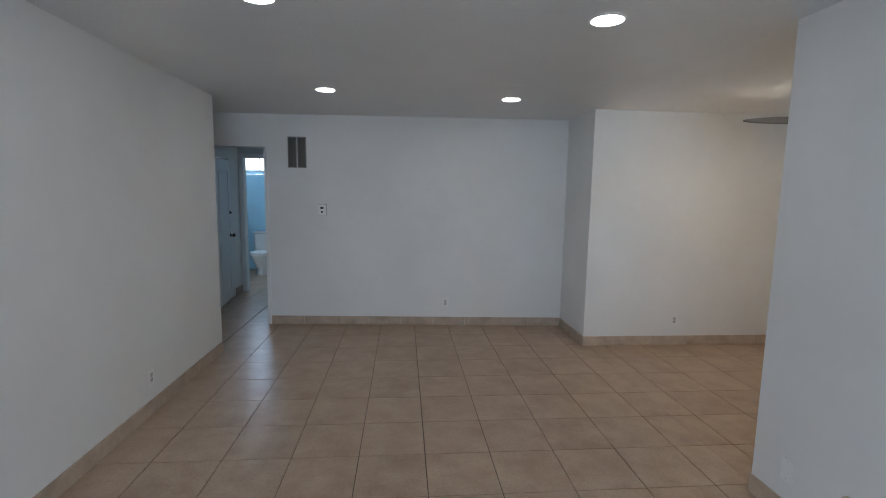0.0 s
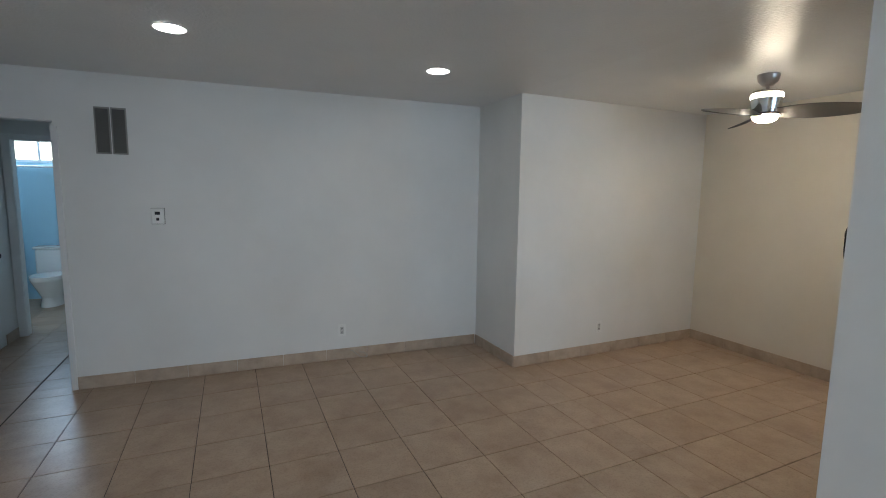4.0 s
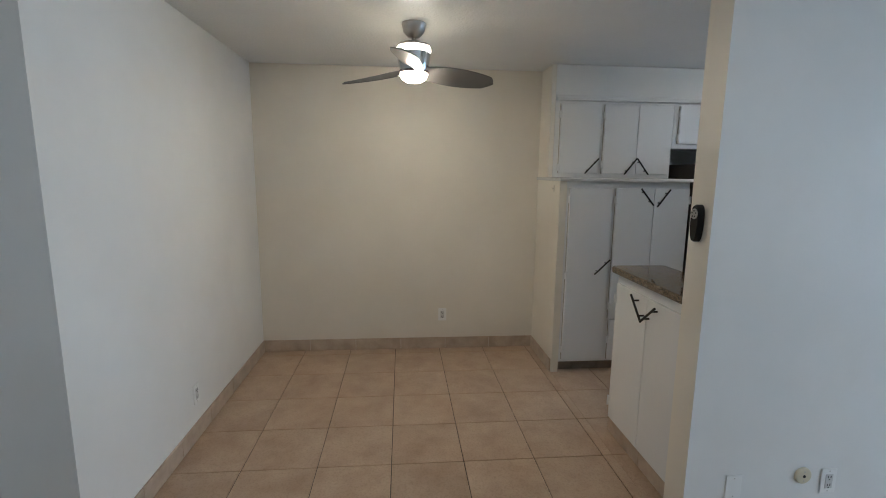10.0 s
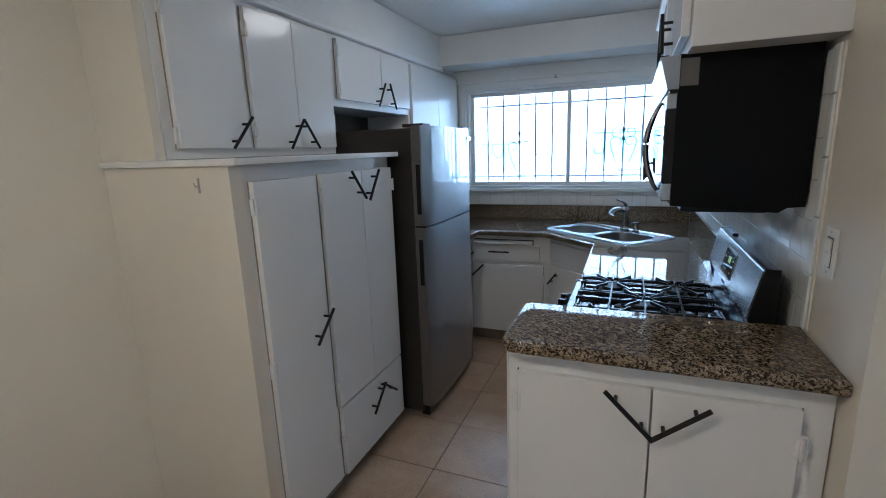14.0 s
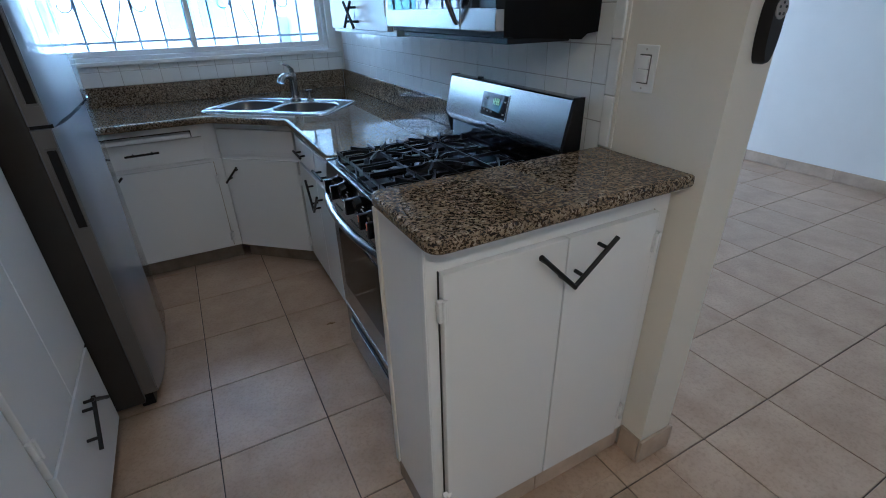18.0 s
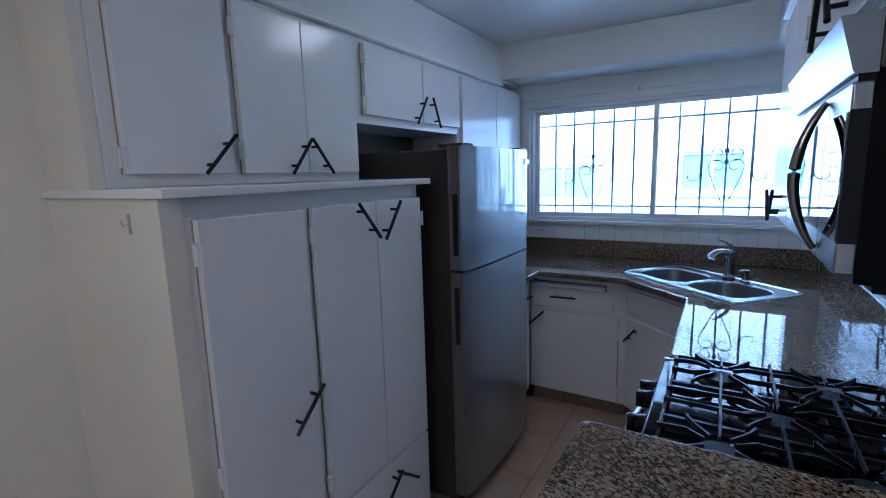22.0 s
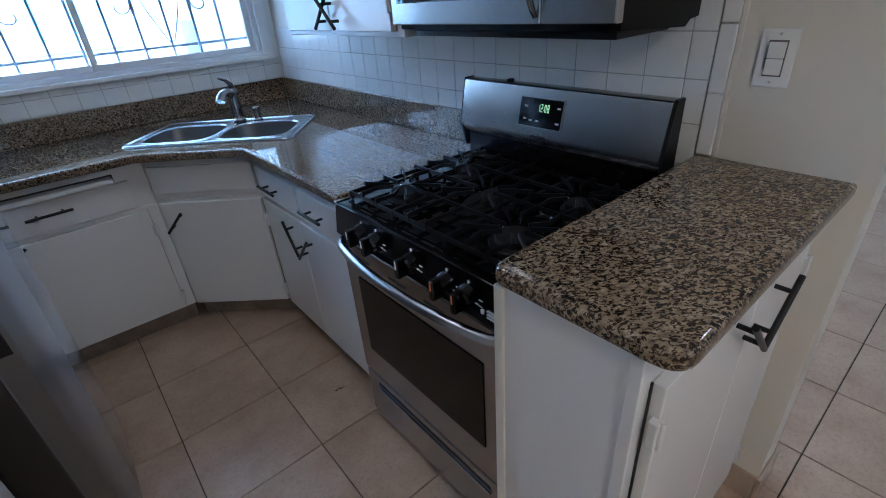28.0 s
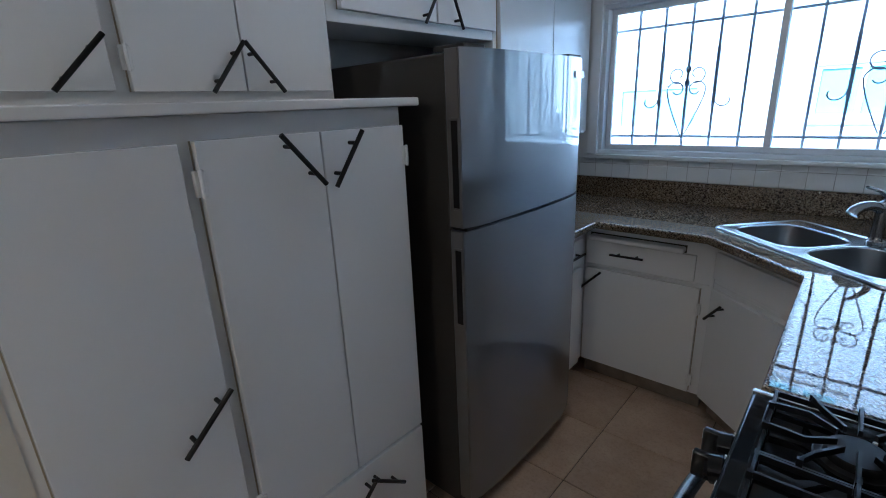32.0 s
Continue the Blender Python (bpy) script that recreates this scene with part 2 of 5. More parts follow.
BAR = mat("window_bar_paint", (0.34, 0.35, 0.38), 0.5)
VINYL = mat("window_vinyl", (0.78, 0.79, 0.8), 0.35)
CERAMIC = mat("toilet_ceramic", (0.78, 0.78, 0.76), 0.1)
SLAT = mat("grille_slat_paint", (0.13, 0.125, 0.115), 0.5)
GREYV = mat("grille_grey_paint", (0.3, 0.29, 0.27), 0.5)
COLLAR = mat("fan_collar_steel", (0.2, 0.16, 0.17), 0.25, 1.0)
BRONZE = mat("dark_bronze", (0.06, 0.05, 0.04), 0.35, 0.8)
SOCKETP = mat("socket_insert_plastic", (0.6, 0.6, 0.58), 0.35)
CORD = mat("dusty_cord", (0.46, 0.42, 0.36), 0.6)
BLADE = mat("fan_blade_silver", (0.16, 0.155, 0.15), 0.42, 0.35)
KICK = mat("toe_kick_paint", (0.23, 0.19, 0.155), 0.7)
noisy(KICK, world_coords(KICK), 9, (0.19, 0.15, 0.12), (0.3, 0.25, 0.2))
CAULK = mat("aged_caulk", (0.34, 0.29, 0.21), 0.7)
ORANGE = mat("orange_mark", (0.75, 0.2, 0.05), 0.5)
PAPER = mat("sticker_paper", (0.8, 0.8, 0.8), 0.6)
LEAF = mat("dry_leaf", (0.3, 0.2, 0.11), 0.8)
HALLBLUE = mat("bathroom_wall_paint", (0.42, 0.64, 0.76), 0.35)
bump(HALLBLUE, world_coords(HALLBLUE), 45, 0.1, 0.002)

GLASS = mat("window_glass", (0.64, 0.84, 1.0), 0.0, 0.0, Transmission_Weight=1.0, IOR=1.1)


def glow(name, color, strength):
    m = mat(name, (0.9, 0.9, 0.9), 0.4)
    bsdf(m).inputs["Emission Color"].default_value = (*color, 1)
    bsdf(m).inputs["Emission Strength"].default_value = strength
    return m


LED = glow("recessed_lamp_glow", (1.0, 0.93, 0.81), 8)
FANGLOW = glow("fan_lamp_glow", (1.0, 0.79, 0.53), 33)
BANDGLOW = glow("fan_band_glow", (1.0, 0.82, 0.56), 7)
KITGLOW = glow("kitchen_lamp_glow", (1.0, 0.87, 0.7), 2.9)
GREENLED = glow("clock_digits_glow", (0.3, 1.0, 0.06), 0.055)

STUCCO = mat("white_stucco", rough=0.85)
v = world_coords(STUCCO)
noisy(STUCCO, v, 2, (0.83, 0.84, 0.85), (0.88, 0.88, 0.88))
bump(STUCCO, v, 60, 0.4, 0.004)
CONC = mat("concrete_ground", rough=0.9)
v = world_coords(CONC)
noisy(CONC, v, 4, (0.42, 0.42, 0.41), (0.54, 0.53, 0.51))
bump(CONC, v, 60, 0.3, 0.004)
TEAL = mat("far_window_glass", (0.32, 0.58, 0.63), 0.12)
ROOFM = mat("roof_gravel", (0.32, 0.31, 0.3), 0.9)


# ---- mesh helpers ----
def box(bm, x0, x1, y0, y1, z0, z1, bev=0.0, seg=2):
    r = bmesh.ops.create_cube(bm, size=1)
    vs = r["verts"]
    for q in vs:
        q.co = Vector(((x0 + x1) / 2 + q.co.x * (x1 - x0), (y0 + y1) / 2 + q.co.y * (y1 - y0), (z0 + z1) / 2 + q.co.z * (z1 - z0)))
    if bev:
        es = list({e for q in vs for e in q.link_edges})
        bmesh.ops.bevel(bm, geom=es, offset=bev, segments=seg, profile=0.5, affect="EDGES")
    return bm


def boxm(*a, **k):
    return box(bmesh.new(), *a, **k)


def rod(bm, p, q, r, n=10, r2=None, caps=True):
    p, q = Vector(p), Vector(q)
    d = q - p
    m = Matrix.Translation((p + q) / 2) @ d.to_track_quat("Z", "Y").to_matrix().to_4x4()
    bmesh.ops.create_cone(bm, cap_ends=caps, segments=n, radius1=r, radius2=r if r2 is None else r2, depth=d.length, matrix=m)
    return bm


def sweep(bm, pts, r, n=8, flat=1.0):
    """A tube along points."""
    pts = [Vector(p) for p in pts]
    rings = []
    up = Vector((0, 0, 1))
    for i, p in enumerate(pts):
        t = (pts[min(i + 1, len(pts) - 1)] - pts[max(i - 1, 0)]).normalized()
        s = t.cross(up)
        if s.length < 0.05:
            s = t.cross(Vector((0, 1, 0)))
        s.normalize()
        w = s.cross(t).normalized()
        rr = r[i] if isinstance(r, (list, tuple)) else r
        rings.append([bm.verts.new(p + s * math.cos(a) * rr + w * math.sin(a) * rr * flat) for a in [2 * math.pi * k / n for k in range(n)]])
    for a, b in zip(rings, rings[1:]):
        for k in range(n):
            bm.faces.new((a[k], a[(k + 1) % n], b[(k + 1) % n], b[k]))
    bm.faces.new(rings[0][::-1])
    bm.faces.new(rings[-1])
    return bm


def lathe(bm, prof, n=32, at=(0, 0, 0)):
    """Turn (radius, z) points about the z axis."""
    rings = []
    for r, z in prof:
        if r < 1e-5:
            rings.append([bm.verts.new((at[0], at[1], at[2] + z))])
        else:
            rings.append([bm.verts.new((at[0] + r * math.cos(2 * math.pi * k / n), at[1] + r * math.sin(2 * math.pi * k / n), at[2] + z)) for k in range(n)])
    for a, b in zip(rings, rings[1:]):
        for k in range(n):
            k2 = (k + 1) % n
            if len(a) == 1 and len(b) == 1:
                continue
            if len(a) == 1:
                bm.faces.new((a[0], b[k2], b[k]))
            elif len(b) == 1:
                bm.faces.new((a[k], a[k2], b[0]))
            else:
                bm.faces.new((a[k], a[k2], b[k2], b[k]))
    return bm


def prism(bm, pts, z0, z1):
    """An upright prism over a plan outline."""
    lo = [bm.verts.new((x, y, z0)) for x, y in pts]
    hi = [bm.verts.new((x, y, z1)) for x, y in pts]
    bm.faces.new(lo[::-1])
    bm.faces.new(hi)
    for i in range(len(pts)):
        j = (i + 1) % len(pts)
        bm.faces.new((lo[i], lo[j], hi[j], hi[i]))
    return bm


def bevel_all(bm, w, seg=2, angle=30):
    es = [e for e in bm.edges if len(e.link_faces) == 2 and e.calc_face_angle(0) > radians(angle)]
    bmesh.ops.bevel(bm, geom=es, offset=w, segments=seg, profile=0.5, affect="EDGES")
    return bm


def even_normals(bm):
    """Corner normals weighted by area, so that large flat faces stay flat beside their rounded edges."""
    area = {f: f.calc_area() for f in bm.faces}
    out = []
    for f in bm.faces:
        for c in f.loops:
            n = Vector()
            for g in c.vert.link_faces:
                if g.normal.dot(f.normal) > 0.64:
                    n += g.normal * area[g]
            out.append(n.normalized() if n.length > 1e-12 else f.normal.copy())
    return out


def finish(name, bm, material, smooth=True):
    bmesh.ops.recalc_face_normals(bm, faces=bm.faces)
    bm.normal_update()
    normals = even_normals(bm) if smooth else None
    me = bpy.data.meshes.new(name)
    bm.to_mesh(me)
    bm.free()
    for mm in material if isinstance(material, (list, tuple)) else [material]:
        me.materials.append(mm)
    if smooth:
        me.shade_smooth()
        me.set_sharp_from_angle(angle=radians(35))
        me.normals_split_custom_set(normals)
    return me


def part(name, bm, material, parent, label=""):
    ob = new(name, finish(name, bm, material))
    ob.parent = parent
    if label:
        tagged(ob, label)
    return ob


def thing(name, m, label, category, group="", kind=""):
    ob = new(name)
    ob.empty_display_size = 0.1
    ob.matrix_world = m
    return tagged(ob, label, category, group, kind)


def solid(name, bm, material, label, category, group="", kind=""):
    return tagged(new(name, finish(name, bm, material)), label, category, group, kind)


def structure(name, bm, material, label, category="wall"):
    return tagged(new(name, finish(name, bm, material)), label, category, "", "structure")


def panel(bm, axis, c0, c1, a0, a1, z0, z1, holes=()):
    """A wall slab from c0 to c1 across axis, a0 to a1 along it, with openings (a, b, z, z) through it."""
    cuts_a = sorted({a0, a1, *[h[0] for h in holes], *[h[1] for h in holes]})
    cuts_z = sorted({z0, z1, *[h[2] for h in holes], *[h[3] for h in holes]})

    def is_open(a, z):
        return any(h[0] < a < h[1] and h[2] < z < h[3] for h in holes)

    na, nz = len(cuts_a) - 1, len(cuts_z) - 1
    fill = [[not is_open((cuts_a[i] + cuts_a[i + 1]) / 2, (cuts_z[k] + cuts_z[k + 1]) / 2) for k in range(nz)] for i in range(na)]
    vt = {}

    def vert(c, a, z):
        key = (round(c, 5), round(a, 5), round(z, 5))
        if key not in vt:
            vt[key] = bm.verts.new((c, a, z) if axis == "x" else (a, c, z))
        return vt[key]

    def quad(*p):
        bm.faces.new([vert(*q) for q in p])

    for i in range(na):
        for k in range(nz):
            if not fill[i][k]:
                continue
            A, B, P, Q = cuts_a[i], cuts_a[i + 1], cuts_z[k], cuts_z[k + 1]
            quad((c0, A, P), (c0, B, P), (c0, B, Q), (c0, A, Q))
            quad((c1, A, P), (c1, A, Q), (c1, B, Q), (c1, B, P))
            if i == 0 or not fill[i - 1][k]:
                quad((c0, A, P), (c0, A, Q), (c1, A, Q), (c1, A, P))
            if i == na - 1 or not fill[i + 1][k]:
                quad((c0, B, P), (c1, B, P), (c1, B, Q), (c0, B, Q))
            if k == 0 or not fill[i][k - 1]:
                quad((c0, A, P), (c1, A, P), (c1, B, P), (c0, B, P))
            if k == nz - 1 or not fill[i][k + 1]:
                quad((c0, A, Q), (c0, B, Q), (c1, B, Q), (c1, A, Q))
    return bm


# ---- structure ----
WIN = (0.235, 1.99, 1.195, 2.05)          # kitchen window opening: x0, x1, z0, z1
LWIN = (-3.05, -0.75, 0.72, 2.08)       # living-room window opening behind the start
HALL_N, HALL_W = 5.2, -4.4
BATH_N = 7.3
floor = structure("floor", boxm(-6.0, 2.8, -5.0, 8.4, -0.16, -0.008), GROUT, "beige ceramic tile floor with dark narrow grout joints", "floor")
structure("wall_west", panel(bmesh.new(), "x", LIV_W - 0.12, LIV_W, LIV_S, LEFT_END, 0, H), WALL, "white painted textured plaster wall")
structure("wall_south", panel(bmesh.new(), "y", LIV_S - 0.15, LIV_S, -3.9, WX + 0.1, 0, H, [LWIN]), WALL, "white painted wall with a wide window opening")
SKEW = Matrix.Translation((JOG_X, LIV_N, 0)) @ pose(0, 0, 0, 0, 0, -3.0) @ Matrix.Translation((-JOG_X, -LIV_N, 0))   # the north wall is out of square
wall_n = structure("wall_north", panel(bmesh.new(), "y", LIV_N, LIV_N + 0.12, -6.05, JOG_X + 0.12, 0, H, [(HALL_W, HALL_R, 0, 2.07)]), WALL, "white painted wall with a hall opening")
wall_n.matrix_world = SKEW
structure("wall_jog", panel(bmesh.new(), "x", JOG_X, JOG_X + 0.12, DIN_N + 0.12, LIV_N, 0, H), WALL, "short white painted return wall")
structure("wall_dining_north", panel(bmesh.new(), "y", DIN_N, DIN_N + 0.12, JOG_X, DIN_E + 0.12, 0, H), WALL, "white painted dining wall")
structure("wall_dining_east", panel(bmesh.new(), "x", DIN_E, DIN_E + 0.12, -0.03, DIN_N, 0, H), CREAM, "warm white painted dining wall")
bm = panel(bmesh.new(), "x", 0, WX, LIV_S, 0, 0, H)
for f in bm.faces:
    c = f.calc_center_median()
    f.material_index = int(c.x > WX - 1e-4 or c.y > -1e-4)      # its end and kitchen side are cream
structure("wall_partition", bm, [WALL, CREAM], "white painted partition between living room and kitchen")
structure("wall_kitchen_south", panel(bmesh.new(), "y", KIT_S - 0.14, KIT_S, WX, KIT_E + 0.12, 0, H, [WIN]), WALL, "white painted kitchen wall with a wide window opening")
structure("wall_kitchen_east", panel(bmesh.new(), "x", KIT_E, KIT_E + 0.12, KIT_S, -0.03, 0, H), WALL, "white painted kitchen wall behind the refrigerator")
structure("wall_return", panel(bmesh.new(), "y", -0.03, -0.002, DIN_E + 0.12, KIT_E + 0.12, 0, H), CREAM, "short painted wall closing the corner")
structure("ceiling_living", boxm(-6.0, JOG_X, -4.85, LIV_N + 0.4, H, H + 0.16), CEIL, "white textured living room ceiling", "ceiling")
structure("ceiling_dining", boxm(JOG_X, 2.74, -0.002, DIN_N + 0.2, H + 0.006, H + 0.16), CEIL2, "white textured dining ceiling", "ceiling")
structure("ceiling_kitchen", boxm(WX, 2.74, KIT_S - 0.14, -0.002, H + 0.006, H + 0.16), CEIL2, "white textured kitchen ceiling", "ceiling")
# hall and bathroom seen through the opening
structure("wall_hall_east", panel(bmesh.new(), "x", HALL_R, HALL_R + 0.1, LIV_N + 0.24, BATH_N, 0, 2.4), WALL, "white painted hall wall")
structure("wall_hall_west", panel(bmesh.new(), "x", HALL_W - 0.1, HALL_W, LIV_N + 0.3, HALL_N, 0, 2.4, [(4.02, 4.81, 0, 2.02)]), WALL, "white painted hall wall with a door opening")
structure("wall_bath_south", panel(bmesh.new(), "y", HALL_N, HALL_N + 0.1, -5.4, HALL_R, 0, 2.4, [(-4.32, -3.6, 0, 2.06)]), WALL, "white painted wall with the bathroom doorway")
structure("wall_bath_west", panel(bmesh.new(), "x", -5.5, -5.4, HALL_N, BATH_N, 0, 2.4), HALLBLUE, "pale blue bathroom wall")
structure("wall_bath_north", panel(bmesh.new(), "y", BATH_N, BATH_N + 0.1, -5.5, HALL_R + 0.1, 0, 2.4, [(-5.1, -4.3, 1.93, 2.3)]), HALLBLUE, "pale blue bathroom wall with a high window")
structure("ceiling_hall", boxm(-6.0, HALL_R + 0.1, LIV_N + 0.24, BATH_N + 0.1, 2.4, 2.5), CEIL, "white hall ceiling", "ceiling")
structure("wall_room_west", panel(bmesh.new(), "x", -6.1, -6.0, LIV_N + 0.4, HALL_N, 0, 2.4), WALL, "white painted room wall")
structure("wall_passage_west", panel(bmesh.new(), "x", -6.1, -6.0, LEFT_END - 0.12, LIV_N + 0.4, 0, H), WALL, "white painted passage wall")
structure("wall_passage_south", panel(bmesh.new(), "y", LEFT_END - 0.12, LEFT_END, -6.0, LIV_W - 0.12, 0, H), WALL, "white painted passage wall")
OUT_FAR, OUT_N, OUT_E, OUT_W = -1.386, 1.004, 0.832, 1.087     # wall outlets
THERM_X, VENT_X, CABLE_X, REMOTE_Z = -2.832, -3.109, -1.259, 1.387

# ---- kitchen ----
EAST, NORTH, WEST = -90, 180, 90      # turns of units that stand with their backs to the east, south and west walls
PULL_L = 0.165


def pull(parent, cx, cz, ang, y=-0.02, length=PULL_L):
    """A black bar pull on two posts, turned in the door's plane."""
    c, s = math.cos(radians(ang)), math.sin(radians(ang))
    bm = bmesh.new()
    h = length / 2
    rod(bm, (cx - c * h, y - 0.032, cz - s * h), (cx + c * h, y - 0.032, cz + s * h), 0.0062, 12)
    for k in (-0.55, 0.55):
        rod(bm, (cx + c * h * k, y + 0.001, cz + s * h * k), (cx + c * h * k, y - 0.032, cz + s * h * k), 0.0052, 8)
    return part("handle", bm, MATTEBLK, parent, "matte black bar pull")


def hinge(parent, x, z, y=-0.02):
    bm = boxm(x - 0.012, x + 0.012, y - 0.004, y + 0.012, z - 0.028, z + 0.028, bev=0.003)
    rod(bm, (x, y - 0.006, z - 0.03), (x, y - 0.006, z + 0.03), 0.0045, 8)
    return part("hinge", bm, CAB, parent, "painted-over butterfly hinge")


def front(parent, kind, x0, x1, z0, z1, pulls=(), hinges=(), y=0.0, t=0.023, gap=None):
    """A slab door or drawer front on the face y, with its pulls (x, z, angle) and hinges (x, z)."""
    d = part(kind, boxm(x0, x1, y - t, y - 0.001, z0, z1, bev=0.0028), CAB, parent)
    for q in pulls:
        pull(d, *q) if len(q) > 3 else pull(d, *q, y=y - t)
    for q in hinges:
        hinge(d, *q, y=y - t)
    if hinges:
        g0 = x0 - 0.0035 if abs(hinges[0][0] - x0) < abs(hinges[0][0] - x1) else x1 + 0.0005
        part("gap_strip", boxm(g0, g0 + 0.003, y - 0.004, y - 0.0005, z0, z1), gap or CAULK, parent, "dark open gap along the door" if gap else "yellowed strip along the door's hinge side")
    return d


def unit(name, x, y, turn, label, category, w, d, z0, z1, kick=0.0, group="", low=0.0):
    """A cabinet: front along local x, depth along local y."""
    c = thing(name, pose(x, y, z0 if not kick else 0, 0, 0, turn), label, category, group)
    base = 0 if not kick else kick
    top = z1 - (z0 if not kick else 0)
    part("body", boxm(0, w, 0, d, base, low or top, bev=0.003), CAB, c)
    if low:                               # open above, to clear the sink bowls
        part("face_rail", boxm(0, w, 0, 0.02, low, top, bev=0.003), CAB, c)
    if kick:
        part("toe_kick", boxm(0.004, w - 0.004, 0.05, d, 0, kick), KICK, c, "brown toe kick")
    return c


# pantry
PY = -0.04                            # pantry's north side
PW = 1.0
SHELF_Z = 1.529
pantry = unit("pantry_cabinet", PAN_X, PY, EAST, "tall white painted pantry cabinet with slab doors and black pulls", "cabinet", PW, DIN_E - PAN_X + 0.1, 0.0, SHELF_Z, kick=0.085)
front(pantry, "door", 0.037, 0.372, 0.112, 1.474, [(0.31, 0.871, 44)], [(0.035, 1.39), (0.035, 0.8), (0.035, 0.2)])
front(pantry, "door", 0.404, 0.704, 0.447, 1.477, [(0.633, 1.414, -50)], [(0.402, 1.39), (0.402, 0.55)])
front(pantry, "door", 0.708, 0.99, 0.447, 1.477, [(0.765, 1.406, 54)], [(0.992, 1.39)])
front(pantry, "drawer", 0.414, 0.99, 0.1, 0.436, [(0.69, 0.345, 42), (0.795, 0.352, -38)], [(0.412, 0.27)])
solid("pantry_shelf", boxm(PAN_X - 0.045, DIN_E + 0.1, PY - PW - 0.042, PY + 0.05, SHELF_Z, SHELF_Z + 0.024, bev=0.004), CAB, "white painted ledge between pantry and upper cabinets", "shelf")
structure("wall_pantry_side", panel(bmesh.new(), "y", PY - 0.016, -0.002, PAN_X - 0.003, DIN_E, 0, SHELF_Z - 0.001), CREAM, "painted wall end beside the pantry")
structure("wall_upper_side", panel(bmesh.new(), "y", PY + 0.002, -0.002, UP_X + 0.004, DIN_E, SHELF_Z + 0.024, H), CREAM, "painted wall end beside the upper cabinets")
hook = thing("wall_hook", pose(PAN_X + 0.13, 0.0, SHELF_Z - 0.06, 0, 0, 180), "tiny metal hook below the pantry ledge", "hook")
part("plate", boxm(-0.004, 0.004, -0.003, 0.0015, -0.025, 0.025, bev=0.001), NICKEL, hook)
part("prong", sweep(bmesh.new(), [(0, -0.002, 0.0), (0, -0.014, -0.004), (0, -0.018, 0.01)], 0.002, 6), NICKEL, hook)
# upper cabinets over the pantry
UZ0, UZ1 = SHELF_Z + 0.025, 2.164
upper = unit("upper_cabinet", UP_X, PY, EAST, "white painted upper cabinet with three slab doors above the pantry ledge", "cabinet", PW, 0.33, UZ0, UZ1)
front(upper, "door", 0.041, 0.372, 0.036, 0.586, [(0.306, 0.095, 47)], [(0.039, 0.5), (0.039, 0.08)])
front(upper, "door", 0.408, 0.69, 0.034, 0.586, [(0.634, 0.095, 52)], [(0.406, 0.5), (0.406, 0.11)])
front(upper, "door", 0.694, 0.978, 0.034, 0.586, [(0.738, 0.095, -52)])
# over the refrigerator
FRY0, FRY1 = -1.15, -1.925             # refrigerator's sides
over = unit("over_fridge_cabinet", UP_X, PY - PW - 0.001, EAST, "short white painted cabinet above the refrigerator", "cabinet", 0.905, 0.33, 1.8, UZ1)
front(over, "door", 0.045, 0.503, 0.038, 0.342, [(0.452, 0.093, 57)], [(0.043, 0.28), (0.043, 0.09)])
front(over, "door", 0.512, 0.9, 0.038, 0.342, [(0.592, 0.093, -64)])
tall = unit("tall_upper_cabinet", UP_X, PY - PW - 0.907, EAST, "white painted wall cabinet beside the kitchen window", "cabinet", abs(KIT_S + 0.005 - PY + PW + 0.907), 0.33, 1.325, UZ1)
front(tall, "door", 0.03, 0.518, 0.012, 0.815, (), [(0.028, 0.7)])
front(tall, "door", 0.522, 0.96, 0.012, 0.815)
# crown strips
bm = boxm(UP_X - 0.03, UP_X + 0.05, KIT_S + 0.36, PY + 0.0, UZ1 + 0.001, UZ1 + 0.018, bev=0.005)
box(bm, UP_X - 0.018, UP_X + 0.05, KIT_S + 0.36, PY + 0.0, UZ1 + 0.018, UZ1 + 0.041, bev=0.006)
structure("trim_east", bm, TRIM, "white moulded strip over the cabinets", "trim")
structure("wall_soffit_east", panel(bmesh.new(), "x", UP_X + 0.005, KIT_E, KIT_S, PY, UZ1 + 0.041, H), WALL, "white painted boxed soffit")
SOF_S = 0.34
structure("wall_soffit_south", panel(bmesh.new(), "y", KIT_S, KIT_S + SOF_S, WX, UP_X + 0.005, UZ1 + 0.05, H), WALL, "white painted boxed soffit over the window")
structure("wall_soffit_west", panel(bmesh.new(), "x", WX, WX + 0.335, KIT_S + SOF_S, -0.27, UZ1 + 0.041, H), WALL, "white painted boxed soffit")

# refrigerator: local front towards -y
FR_W, FR_D, FR_H = FRY0 - FRY1, 0.7, 1.683
fridge = thing("refrigerator", pose(1.678, FRY0, 0, 0, 0, EAST), "stainless steel top-freezer refrigerator with dark grey sides", "refrigerator")
part("body", boxm(0, FR_W, 0, FR_D, 0.03, FR_H - 0.01, bev=0.008), GREYP, fridge, "dark grey painted steel case")
part("base_grille", boxm(0.02, FR_W - 0.02, -0.03, 0.02, 0.0, 0.06, bev=0.004), BLACKP, fridge, "black plastic base grille")


def fridge_door(z0, z1, name):
    bm = bmesh.new()
    n = 14
    prof = [(0.0, 0.0)]
    for k in range(n + 1):
        u = k / n
        prof.append((u * FR_W, -0.055 - 0.02 * (1 - abs(2 * u - 1) ** 7) - 0.009 * math.sin(math.pi * u)))
    prof.append((FR_W, 0.0))
    prism(bm, prof, z0, z1)
    bevel_all(bm, 0.006, 2, 40)
    d = part(name, bm, DOORSTEEL, fridge, "brushed stainless steel door")
    return d


